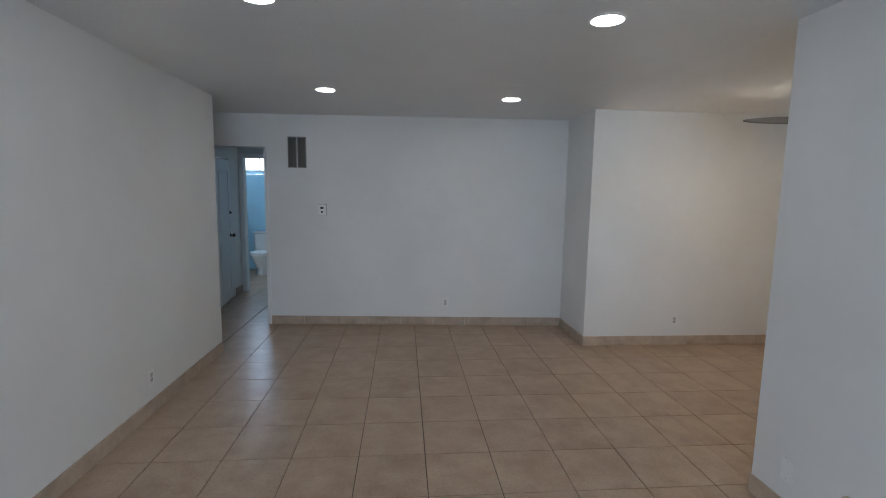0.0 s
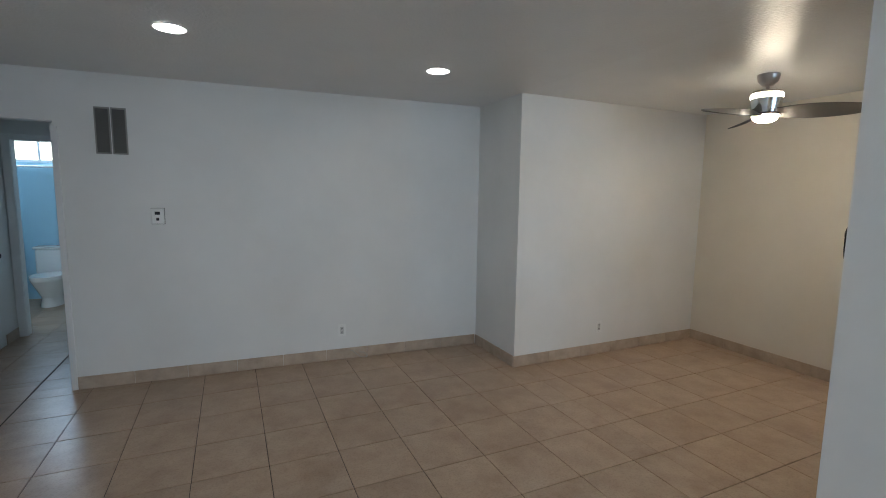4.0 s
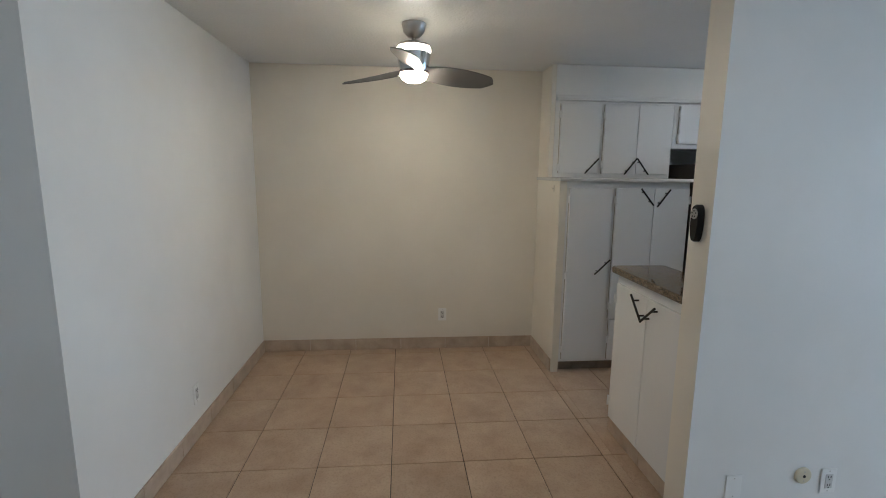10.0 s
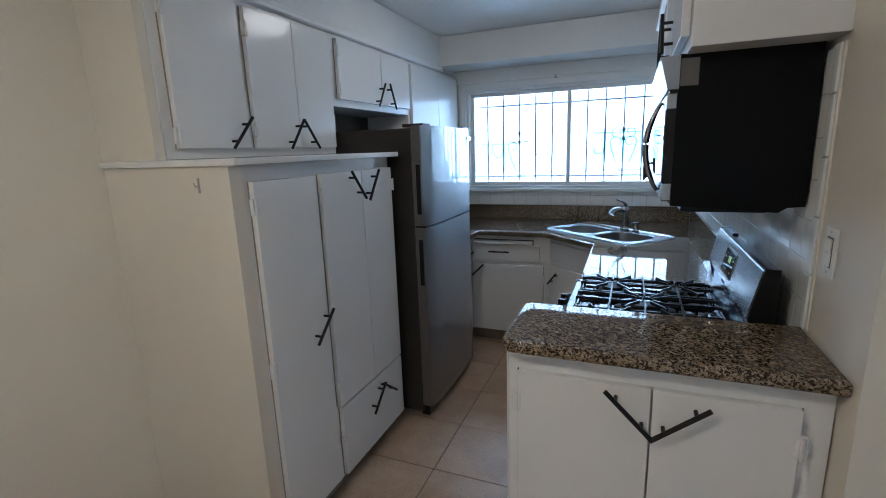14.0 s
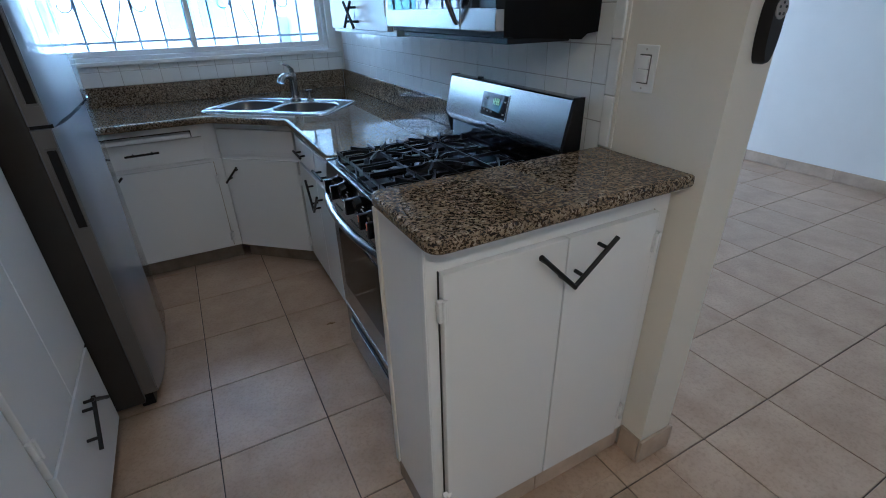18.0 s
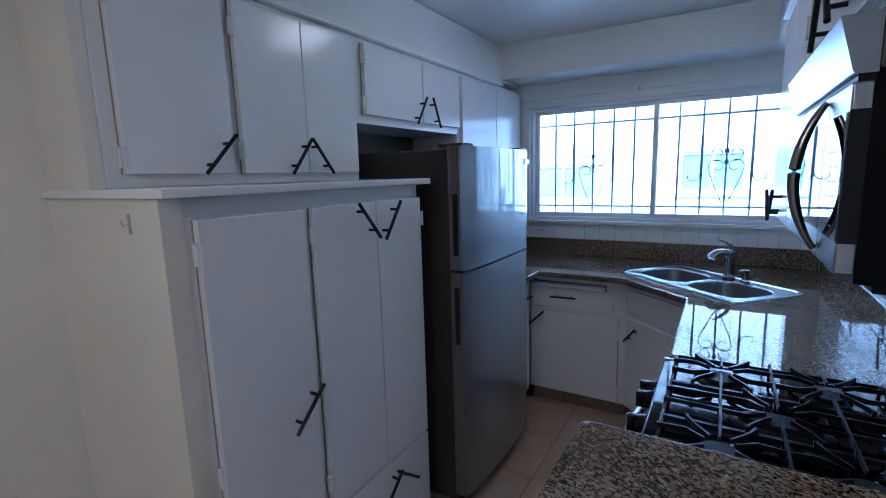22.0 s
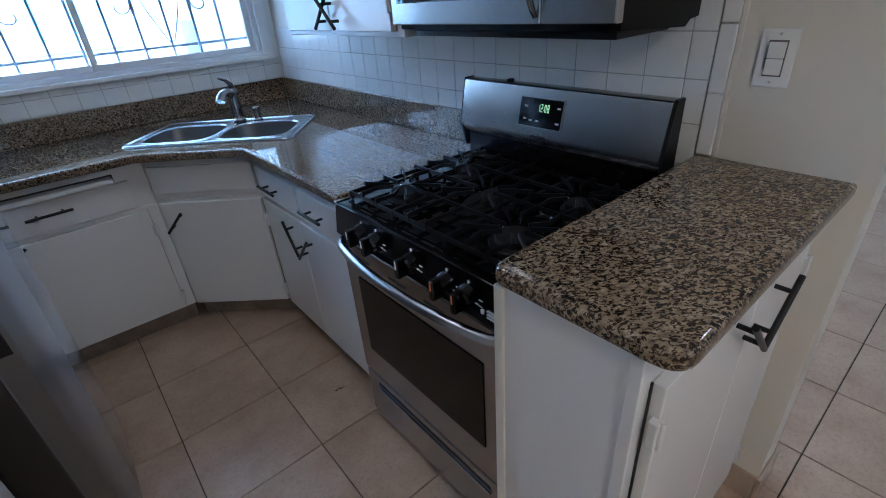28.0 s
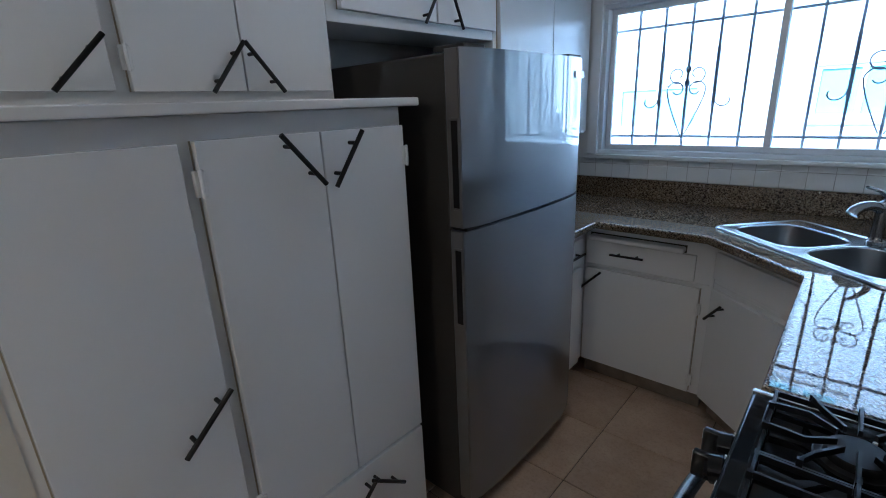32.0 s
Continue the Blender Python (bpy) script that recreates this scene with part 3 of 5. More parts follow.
FZ = 1.147
fd = fridge_door(FZ + 0.006, FR_H, "freezer_door")
rd = fridge_door(0.075, FZ - 0.006, "fridge_door")
for d, z0, z1 in ((fd, FZ + 0.07, FZ + 0.335), (rd, FZ - 0.33, FZ - 0.07)):
    lo, hi = (FZ + 0.007, FR_H - 0.001) if d is fd else (0.076, FZ - 0.007)
    part("edge_cap", boxm(-0.004, 0.004, -0.053, -0.004, lo, hi, bev=0.002), EDGEP, d, "grey moulded door edge")
    bm = bmesh.new()
    for a, b, c, e in ((-0.051, -0.016, z0 - 0.008, z0), (-0.051, -0.016, z1, z1 + 0.008), (-0.051, -0.046, z0, z1), (-0.021, -0.016, z0, z1)):
        box(bm, -0.0065, -0.002, a, b, c, e, bev=0.0015)
    part("grip_frame", bm, EDGEP, d)
    part("grip", boxm(-0.0048, -0.003, -0.046, -0.021, z0, z1), BLACKP, d, "dark recessed side grip")
part("gasket", boxm(0.01, FR_W - 0.01, -0.06, -0.001, FZ - 0.0055, FZ + 0.0055), BLACKP, fridge, "black door gap")
bm = boxm(0.02, 0.12, -0.06, 0.06, FR_H - 0.005, FR_H + 0.012, bev=0.004)
part("hinge_cover", bm, GREYP, fridge, "dark hinge cover")
part("hinge_cover", boxm(FR_W - 0.12, FR_W - 0.02, -0.06, 0.06, FR_H - 0.005, FR_H + 0.012, bev=0.004), GREYP, fridge, "dark hinge cover")
part("badge", boxm(FR_W - 0.1, FR_W - 0.03, -0.0815, -0.074, FR_H - 0.075, FR_H - 0.05, bev=0.001), CHROME, fd, "small metal badge")

# worktops
EX, BY, WF = 1.672, -2.262, 0.803        # front edges: east, back and west runs
DA, DB = (1.168, BY), (WF, -1.93)      # diagonal front's ends
STV0, STV1 = -0.37, -1.115           # stove's sides
PENX, PENY = 0.905, -0.03             # peninsula worktop's corner
SNK, SNA = Vector((0.743, -2.335)), math.degrees(math.atan2(DB[1] - DA[1], DB[0] - DA[0]))


def slab(name, outline, holes, label, z1=CT, t=0.038, bev=0.011):
    bm = bmesh.new()
    edges = []
    for loop in [outline, *holes]:
        vs = [bm.verts.new((x, y, z1)) for x, y in loop]
        edges += [bm.edges.new((vs[i], vs[(i + 1) % len(vs)])) for i in range(len(vs))]
    r = bmesh.ops.triangle_fill(bm, edges=edges, use_beauty=True)
    faces = [g for g in r["geom"] if isinstance(g, bmesh.types.BMFace)]
    bmesh.ops.recalc_face_normals(bm, faces=bm.faces)
    ex = bmesh.ops.extrude_face_region(bm, geom=faces)
    for g in ex["geom"]:
        if isinstance(g, bmesh.types.BMVert):
            g.co.z -= t
    bmesh.ops.recalc_face_normals(bm, faces=bm.faces)
    es = [e for e in bm.edges if len(e.link_faces) == 2 and e.calc_face_angle(0) > radians(60) and abs(e.verts[0].co.z - e.verts[1].co.z) < 1e-6]
    bmesh.ops.bevel(bm, geom=es, offset=bev, segments=3, profile=0.5, affect="EDGES")
    return solid(name, bm, GRAN, label, "worktop")


def rounded(pts, radii, n=5):
    """A plan outline with chosen corners rounded."""
    out = []
    for i, (p, r) in enumerate(zip(pts, radii)):
        p = Vector(p)
        if not r:
            out.append(tuple(p))
            continue
        a, b = (Vector(pts[i - 1]) - p).normalized(), (Vector(pts[(i + 1) % len(pts)]) - p).normalized()
        s, e = p + a * r, p + b * r
        for k in range(n + 1):
            t = k / n
            out.append(tuple((1 - t) ** 2 * s + 2 * t * (1 - t) * p + t * t * e))
    return out


def sink_place(u, w):
    """Plan point: u along the diagonal front, w away from it towards the corner."""
    a = radians(SNA)
    return (SNK.x + u * math.cos(a) - w * math.sin(a), SNK.y + u * math.sin(a) + w * math.cos(a))


sink_hole = [sink_place(u, w) for u, w in ((-0.365, -0.19), (0.365, -0.19), (0.365, 0.14), (-0.365, 0.14))]
slab("worktop", [(KIT_E - 0.02, FRY1 - 0.03), (EX, FRY1 - 0.03), (EX, BY), DA, DB, (WF, STV1 - 0.004), (WX + 0.002, STV1 - 0.004), (WX + 0.002, KIT_S + 0.002), (KIT_E - 0.02, KIT_S + 0.002)],
     [sink_hole], "polished brown and black granite worktop with a diagonal sink corner")
slab("peninsula_worktop", rounded([(PENX, STV0 + 0.004), (PENX, PENY), (WX + 0.002, PENY), (WX + 0.002, STV0 + 0.004)], [0.03, 0.045, 0, 0]), [], "polished brown and black granite peninsula worktop with rounded corners", z1=PEN_T)
BSH = 0.12
solid("backsplash_strip", boxm(WX + 0.022, KIT_E - 0.02, KIT_S + 0.002, KIT_S + 0.022, CT + 0.001, CT + BSH, bev=0.003), GRAN, "granite upstand strip under the window", "upstand")
solid("backsplash_strip", boxm(WX + 0.002, WX + 0.022, KIT_S + 0.024, STV1 - 0.004, CT + 0.001, CT + BSH, bev=0.003), GRAN, "granite upstand strip beside the stove", "upstand")

# base units
OV, CB, KH = 0.085, CT - 0.04, 0.1    # worktop overhang, case top, toe kick
east_base = unit("base_cabinet", EX + OV, FRY1 - 0.05, EAST, "white painted base cabinet beside the refrigerator", "cabinet", abs(BY - OV - FRY1 + 0.05), 0.8, 0, CB, kick=KH)
front(east_base, "drawer", 0.02, 0.29, 0.7, 0.84, [(0.16, 0.77, 0)])
front(east_base, "door", 0.02, 0.29, 0.11, 0.675)
WO = 0.06
dl = (Vector(DB) - Vector(DA)).length
ddir = (Vector(DB) - Vector(DA)) / dl
nrm = Vector((math.sin(radians(SNA)), -math.cos(radians(SNA))))
d0 = Vector(DA) - nrm * OV
d0, d1 = d0 + ddir * ((BY - OV - d0.y) / ddir.y), d0 + ddir * ((WF - WO - d0.x) / ddir.x)
dl = (d1 - d0).length
bw = EX + OV - d0.x
back_base = unit("base_cabinet", EX + OV, BY - OV, NORTH, "white painted base cabinet with a drawer, door and pull-out board", "cabinet", bw, 0.58, 0, CB, kick=KH, low=0.68)
front(back_base, "drawer", 0.012, bw - 0.08, 0.69, 0.818, [(0.235, 0.765, 1)])
part("board_slot", boxm(0.026, bw - 0.126, -0.0025, -0.0005, 0.82, 0.857), DARKSLOT, back_base, "dark slot round the pull-out board")
part("cutting_board", boxm(0.03, bw - 0.13, -0.052, 0.2, 0.824, 0.85, bev=0.009), CAB, back_base, "pull-out board edge above the drawer")
front(back_base, "door", 0.012, bw - 0.05, 0.112, 0.662, [(0.052, 0.6, 45)], [(bw - 0.048, 0.56), (bw - 0.048, 0.18)])
sink_base = unit("sink_cabinet", d0.x, d0.y, SNA, "white painted diagonal sink base cabinet", "cabinet", dl, 0.35, 0, CB, kick=KH, low=0.7)
front(sink_base, "false_front", 0.02, dl - 0.02, 0.73, 0.855)
front(sink_base, "door", 0.02, dl - 0.02, 0.112, 0.68, [(0.085, 0.59, 47, -0.023, 0.135)], [(dl - 0.018, 0.58), (dl - 0.018, 0.18)])
wy0 = d1.y
ww = abs(STV1 - 0.006 - wy0)
west_base = unit("base_cabinet", WF - WO, wy0, WEST, "white painted base cabinet with two drawers over two doors", "cabinet", ww, WF - WO - WX - 0.004, 0, CB, kick=KH, low=0.7)
front(west_base, "drawer", 0.03, 0.42, 0.71, 0.845, [(0.19, 0.775, 0)])
front(west_base, "drawer", 0.445, ww - 0.02, 0.71, 0.845, [(0.595, 0.775, 0)])
front(west_base, "door", 0.03, 0.408, 0.112, 0.69, [(0.35, 0.6, -55)], [(0.028, 0.58)])
front(west_base, "door", 0.412, ww - 0.02, 0.112, 0.69, [(0.46, 0.585, 45)])
PF = -0.084                            # peninsula's case face
PX = 0.893
pen = unit("peninsula_cabinet", PX, PF, NORTH, "white painted peninsula cabinet with two doors and black pulls", "cabinet", PX - WX - 0.004, abs(STV0 + 0.008 - PF), 0, PEN_T - 0.04, kick=0.09)
part("edge_trim", boxm(-0.007, 0.0, abs(STV0 + 0.008 - PF) - 0.022, abs(STV0 + 0.008 - PF), 0.09, PEN_T - 0.041, bev=0.002), CREAM, pen, "cream painted edge strip")
part("edge_trim", boxm(-0.005, 0.0, -0.001, 0.02, 0.09, PEN_T - 0.041, bev=0.002), CAB, pen)
front(pen, "door", 0.031, 0.372, 0.115, 0.95, [(0.321, 0.886, -45)], [(0.029, 0.86), (0.029, 0.22)], gap=DARKSLOT)
front(pen, "door", 0.376, 0.688, 0.115, 0.95, [(0.438, 0.882, 40)], [(0.69, 0.86), (0.69, 0.22)])

# stove: local x along the front, front towards -y
SW = -0.39 - STV1
stove = thing("gas_stove", pose(WF, STV1, 0.012, 0, 0, WEST), "stainless steel gas stove with black grates and a glass oven door", "stove")
SD = WF - WX - 0.012           # depth to the wall
part("body", boxm(0.004, SW - 0.004, 0.02, SD, 0.03, 0.88, bev=0.004), BLACKM, stove, "black steel case")
part("cooktop", boxm(0.002, SW - 0.002, -0.012, SD - 0.095, 0.885, 0.912, bev=0.008), HOB, stove, "black enamel cooktop")
bm = bmesh.new()
box(bm, 0.03, SW - 0.03, 0.02, SD - 0.11, 0.9125, 0.916, bev=0.001)
part("cooktop_well", bm, HOB, stove)
part("side_trim", boxm(-0.001, 0.012, -0.012, SD - 0.095, 0.905, 0.916, bev=0.002), STEEL, stove, "steel edge trim")
part("side_trim", boxm(SW - 0.012, SW + 0.001, -0.012, SD - 0.095, 0.905, 0.916, bev=0.002), STEEL, stove, "steel edge trim")
# sloping control panel
bm = bmesh.new()
sec = [(-0.012, 0.9), (0.03, 0.9), (0.03, 0.806), (-0.018, 0.806), (-0.024, 0.815)]
lo = [bm.verts.new((0.003, y, z)) for y, z in sec]
hi = [bm.verts.new((SW - 0.003, y, z)) for y, z in sec]
bm.faces.new(lo)
bm.faces.new(hi[::-1])
for i in range(5):
    bm.faces.new((lo[i], lo[(i + 1) % 5], hi[(i + 1) % 5], hi[i]))
part("control_panel", bevel_all(bm, 0.003), BLACKE, stove, "black control panel")
for kx in (0.152, 0.228, 0.388, 0.524, 0.597):
    bm = bmesh.new()
    rod(bm, (kx, -0.012, 0.862), (kx, -0.034, 0.857), 0.027, 24)
    rod(bm, (kx, -0.034, 0.857), (kx, -0.042, 0.856), 0.025, 24, 0.021)
    box(bm, kx - 0.0085, kx + 0.0085, -0.066, -0.034, 0.831, 0.883, bev=0.0035)
    k = part("knob", bm, BLACKE, stove, "glossy black control knob")
    part("indicator", boxm(kx - 0.0018, kx + 0.0018, -0.0672, -0.0655, 0.858, 0.88), ORANGE if kx > 0.5 else PAPER, k)
    part("label_mark", boxm(kx - 0.002, kx + 0.002, -0.0164, -0.0135, 0.889, 0.8955), PAPER, stove)
    part("label_mark", boxm(kx + 0.034, kx + 0.046, -0.0205, -0.017, 0.848, 0.8495), PAPER, stove)
    part("label_mark", boxm(kx + 0.034, kx + 0.046, -0.019, -0.016, 0.862, 0.8635), PAPER, stove)
    part("panel_mark", boxm(kx + 0.026, kx + 0.034, -0.0215, -0.018, 0.85, 0.852), PAPER, stove)
for mz in (0.848, 0.84, 0.832):
    part("panel_mark", boxm(0.66, 0.682, -0.0243 - (0.86 - mz) * 0.02, -0.017, mz, mz + 0.0025), PAPER, stove)
part("panel_mark", boxm(0.642, 0.65, -0.0245, -0.017, 0.836, 0.846), PAPER, stove, "small white oven symbol")
# oven door with curved handle
door = part("oven_door", boxm(0.006, SW - 0.006, -0.015, 0.018, 0.262, 0.8, bev=0.006), STEEL, stove, "stainless steel oven door")
part("oven_glass", boxm(0.08, SW - 0.09, -0.0185, -0.014, 0.385, 0.68, bev=0.001), OVENGLASS, door, "dark oven window")
pts, rad = [], []
for k in range(21):
    u = k / 20
    pts.append((0.015 + u * (SW - 0.03), -0.02 - 0.052 * math.sin(math.pi * u) ** 0.6 if 0 < u < 1 else -0.014, 0.786))
    rad.append(0.0145)
part("door_handle", sweep(bmesh.new(), pts, rad, 12, 1.15), STEEL, door, "curved steel handle")
for vx in (0.12, 0.3, 0.46, 0.6):
    part("vent_slot", boxm(vx - 0.04, vx + 0.04, -0.0165, -0.014, 0.752, 0.757), DARKSLOT, door)
dr = part("drawer", boxm(0.006, SW - 0.006, -0.012, 0.018, 0.035, 0.25, bev=0.006), STEEL, stove, "stainless steel storage drawer")
part("drawer_grip", boxm(0.08, SW - 0.08, -0.015, -0.0, 0.2, 0.222, bev=0.004), BLACKP, dr, "dark finger groove")
part("drawer_lip", boxm(0.08, SW - 0.08, -0.02, -0.01, 0.188, 0.199, bev=0.002), STEEL, dr)
for fx in (0.05, SW - 0.05):
    part("foot", rod(bmesh.new(), (fx, 0.06, -0.022), (fx, 0.06, 0.035), 0.018, 12), BLACKP, stove)
# backguard
bm = bmesh.new()
sec = [(SD - 0.098, 1.008), (SD - 0.1144, 1.04), (SD - 0.085, 1.176), (SD - 0.075, 1.182), (SD - 0.045, 1.182), (SD - 0.045, 1.008)]
lo = [bm.verts.new((-0.018, y, z)) for y, z in sec]
hi = [bm.verts.new((SW - 0.012, y, z)) for y, z in sec]
bm.faces.new(lo)
bm.faces.new(hi[::-1])
for i in range(6):
    bm.faces.new((lo[i], lo[(i + 1) % 6], hi[(i + 1) % 6], hi[i]))
bg = part("backguard", bevel_all(bm, 0.003), STEEL, stove, "stainless steel backguard")
part("backguard_base", boxm(0.002, SW - 0.012, SD - 0.095, SD - 0.02, 0.89, 1.0075, bev=0.004), BLACKE, stove, "black lower backguard")
for ex0, ex1 in ((-0.026, -0.0185), (SW - 0.0115, SW - 0.003)):
    bm = bmesh.new()
    sec2 = [(SD - 0.112, 1.036), (SD - 0.08, 1.184), (SD - 0.043, 1.184), (SD - 0.043, 0.95), (SD - 0.09, 0.95)]
    lo = [bm.verts.new((ex0, y, z)) for y, z in sec2]
    hi = [bm.verts.new((ex1, y, z)) for y, z in sec2]
    bm.faces.new(lo)
    bm.faces.new(hi[::-1])
    for i in range(5):
        bm.faces.new((lo[i], lo[(i + 1) % 5], hi[(i + 1) % 5], hi[i]))
    part("end_cap", bm, BLACKP, bg, "black end cap")


def on_guard(u0, u1, s0, s1, lift, h):
    """A thin plate on the sloping backguard: u across, s up the slope (0 to 1)."""
    a, b = Vector((0, SD - 0.12, 1.014)), Vector((0, SD - 0.085, 1.176))
    nn = Vector((0, -(b - a).z, (b - a).y)).normalized()
    bm = bmesh.new()
    q = []
    for l in (lift, lift + h):
        q.append([bm.verts.new(a + (b - a) * s + nn * l + Vector((u, 0, 0))) for u, s in ((u0, s0), (u1, s0), (u1, s1), (u0, s1))])
    bm.faces.new(q[0][::-1])
    bm.faces.new(q[1])
    for i in range(4):
        j = (i + 1) % 4
        bm.faces.new((q[0][i], q[0][j], q[1][j], q[1][i]))
    return bm


part("display_bezel", on_guard(0.244, 0.41, 0.3, 0.86, 0.0, 0.003), STEEL, bg)
part("vent_cap", boxm(0.16, 0.178, SD - 0.07, SD - 0.05, 1.182, 1.19, bev=0.003), BLACKP, bg, "small black cap on the backguard")
disp = part("display", on_guard(0.249, 0.405, 0.33, 0.83, 0.0031, 0.0015), DISPGLASS, bg, "black glass clock display")
SEGS = {"1": "bc", "2": "abged", "0": "abcdef", "8": "abcdefg"}
for i, ch in enumerate("1208"):
    bm = bmesh.new()
    ux, s0, wd, hg = 0.318 + i * 0.0105 + (0.003 if i > 1 else 0), 0.6, 0.0068, 0.12
    for sname in SEGS[ch]:
        r = {"a": (0, wd, hg, hg + 0.016), "d": (0, wd, 0, 0.016), "g": (0, wd, hg / 2, hg / 2 + 0.016), "b": (wd - 0.0018, wd, hg / 2, hg), "c": (wd - 0.0018, wd, 0, hg / 2),
             "f": (0, 0.0018, hg / 2, hg), "e": (0, 0.0018, 0, hg / 2)}[sname]
        t = on_guard(ux + r[0], ux + r[1], s0 + r[2], s0 + r[3], 0.0047, 0.0006)
        me = bpy.data.meshes.new("seg")
        t.to_mesh(me)
        t.free()
        bm.from_mesh(me)
        bpy.data.meshes.remove(me)
    part("digit", bm, GREENLED, disp, "glowing green clock digit")
for s0 in (0.63, 0.68):
    part("colon_dot", on_guard(0.3385, 0.34, s0, s0 + 0.014, 0.0047, 0.0006), GREENLED, disp, "glowing green clock dot")
for ux, s0 in ((0.266, 0.66), (0.266, 0.44), (0.289, 0.42), (0.313, 0.42), (0.388, 0.42), (0.388, 0.68)):
    part("key_mark", on_guard(ux, ux + 0.012, s0, s0 + 0.03, 0.0047, 0.0004), PAPER, disp)
part("nameplate", on_guard(0.3, 0.354, 0.13, 0.17, 0.0, 0.001), BLACKP, bg, "small dark lettering bar")
# burners and grates
GZ, GY0, GY1 = 0.954, 0.03, SD - 0.125
g3 = (SW - 0.07) / 3
GYM = (GY0 + GY1) / 2
for bx, by, br, long in [(0.035 + g3 * k, (GYM + e) / 2, r, 1) for k, e, r in ((0.5, GY0, 0.045), (0.5, GY1, 0.036), (2.5, GY0, 0.05), (2.5, GY1, 0.036))] + [(0.035 + g3 * 1.5, GYM, 0.036, 2.4)]:
    bm = lathe(bmesh.new(), [(0, 0.916), (br * 1.3, 0.916), (br * 1.25, 0.922), (br, 0.924), (br, 0.934), (br * 0.94, 0.938), (0, 0.939)], 32, (bx, by, 0))
    for q in bm.verts:
        q.co.y = by + (q.co.y - by) * long
    burner = part("burner", bm, BURNER, stove, "grey-black gas burner cap")
    part("igniter", rod(bmesh.new(), (bx - br * 1.2, by + br * 0.5, 0.917), (bx - br * 1.2, by + br * 0.5, 0.932), 0.0035, 8), WPLAST, burner, "white ceramic igniter")


def grate(x0, x1, centre):
    """One cast pan grate: a low frame, cross bars and bent fingers that rise from the frame towards each burner."""
    bm = bmesh.new()
    xm, hw = (x0 + x1) / 2, (x1 - x0) / 2

    def bar(pts, w=0.0033, h=0.0055):
        pts = [Vector(p) for p in pts]
        rings = []
        for i, p in enumerate(pts):
            d = (pts[min(i + 1, len(pts) - 1)] - pts[max(i - 1, 0)]).normalized()
            s_ = Vector((-d.y, d.x, 0)).normalized() * w
            rings.append([bm.verts.new(p + s_ * a + Vector((0, 0, c))) for a, c in ((-1, -h), (1, -h), (0.75, h), (-0.75, h))])
        for a, b in zip(rings, rings[1:]):
            for k in range(4):
                bm.faces.new((a[k], a[(k + 1) % 4], b[(k + 1) % 4], b[k]))
        bm.faces.new(rings[0][::-1])
        bm.faces.new(rings[-1])

    def post(x, y, z0=0.9165, z1=GZ + 0.0055):
        box(bm, x - 0.0042, x + 0.0042, y - 0.0042, y + 0.0042, z0, z1)

    def finger(*pts):
        bar([(x, y, GZ) for x, y in pts])
        post(*pts[0], z0=GZ - 0.02)

    low = GZ - 0.014
    for y in (GY0, GY1):
        bar([(x0, y, low), (x1, y, low)])
    for x in (x0, x1):
        bar([(x, GY0, low), (x, GY1, low)])
        for y in (GY0, GYM, GY1):
            post(x, y, z1=low + 0.005)
    L = GY1 - GY0
    cross = [GY0 + 0.25 * L, GY1 - 0.25 * L] if centre else [GYM]
    for y in cross:
        finger((x0, y), (x1, y))
        post(x1, y, GZ - 0.02)
    for yc, a, b in ([(GYM, *cross)] if centre else [((GY0 + GYM) / 2, GY0, GYM), ((GYM + GY1) / 2, GYM, GY1)]):
        for sx in (-1, 1):
            finger((xm + sx * hw, yc), (xm + sx * 0.03, yc))
            for sy in (-1, 1):
                finger((xm + sx * hw, yc + sy * 0.07), (xm + sx * (hw - 0.03), yc + sy * 0.055), (xm + sx * 0.03, yc + sy * 0.02))
            for e, far_e, sy in ((a, GY0, -1), (b, GY1, 1)):
                bend = (xm + sx * 0.042, yc + sy * 0.07)
                finger((xm + sx * 0.036, far_e if centre else e), bend, (xm + sx * 0.014, yc + sy * 0.03))
    return part("grate", bm, IRON, stove, "black cast-iron pan grate")


for i in range(3):
    grate(0.035 + g3 * i + 0.003, 0.035 + g3 * (i + 1) - 0.003, i == 1)

# microwave and west uppers
MZ1 = 1.78
MWY, MWW = STV1 - 0.025, 0.729
mw = thing("microwave", pose(WX + 0.345, MWY, 1.384, 0, 0, WEST), "over-the-range stainless steel microwave with black sides", "microwave")
MH = 0.41
bm = bmesh.new()
sec = [(0.0, MH), (0.0, -0.014), (0.27, -0.03), (0.29, -0.016), (0.33, -0.012), (0.332, 0.03), (0.33, MH)]
lo = [bm.verts.new((0.004, y, z)) for y, z in sec]
hi = [bm.verts.new((MWW - 0.004, y, z)) for y, z in sec]
bm.faces.new(lo)
bm.faces.new(hi[::-1])
for i in range(len(sec)):
    j = (i + 1) % len(sec)
    bm.faces.new((lo[i], lo[j], hi[j], hi[i]))
part("body", bevel_all(bm, 0.003), BLACKM, mw, "black metal case")
bm = bmesh.new()
sec = [(0.002, MH - 0.002), (-0.05, MH - 0.004), (-0.029, 0.322), (-0.025, 0.318), (0.002, 0.318)]
lo = [bm.verts.new((0, y, z)) for y, z in sec]
hi = [bm.verts.new((MWW, y, z)) for y, z in sec]
bm.faces.new(lo)
bm.faces.new(hi[::-1])
for i in range(len(sec)):
    j = (i + 1) % len(sec)
    bm.faces.new((lo[i], lo[j], hi[j], hi[i]))
part("vent_grille", bevel_all(bm, 0.002), STEEL, mw, "sloping stainless steel upper strip")
part("vent_slot", boxm(0.01, MWW - 0.01, -0.02, 0.0, 0.308, 0.317), BLACKP, mw)
SP = 0.549
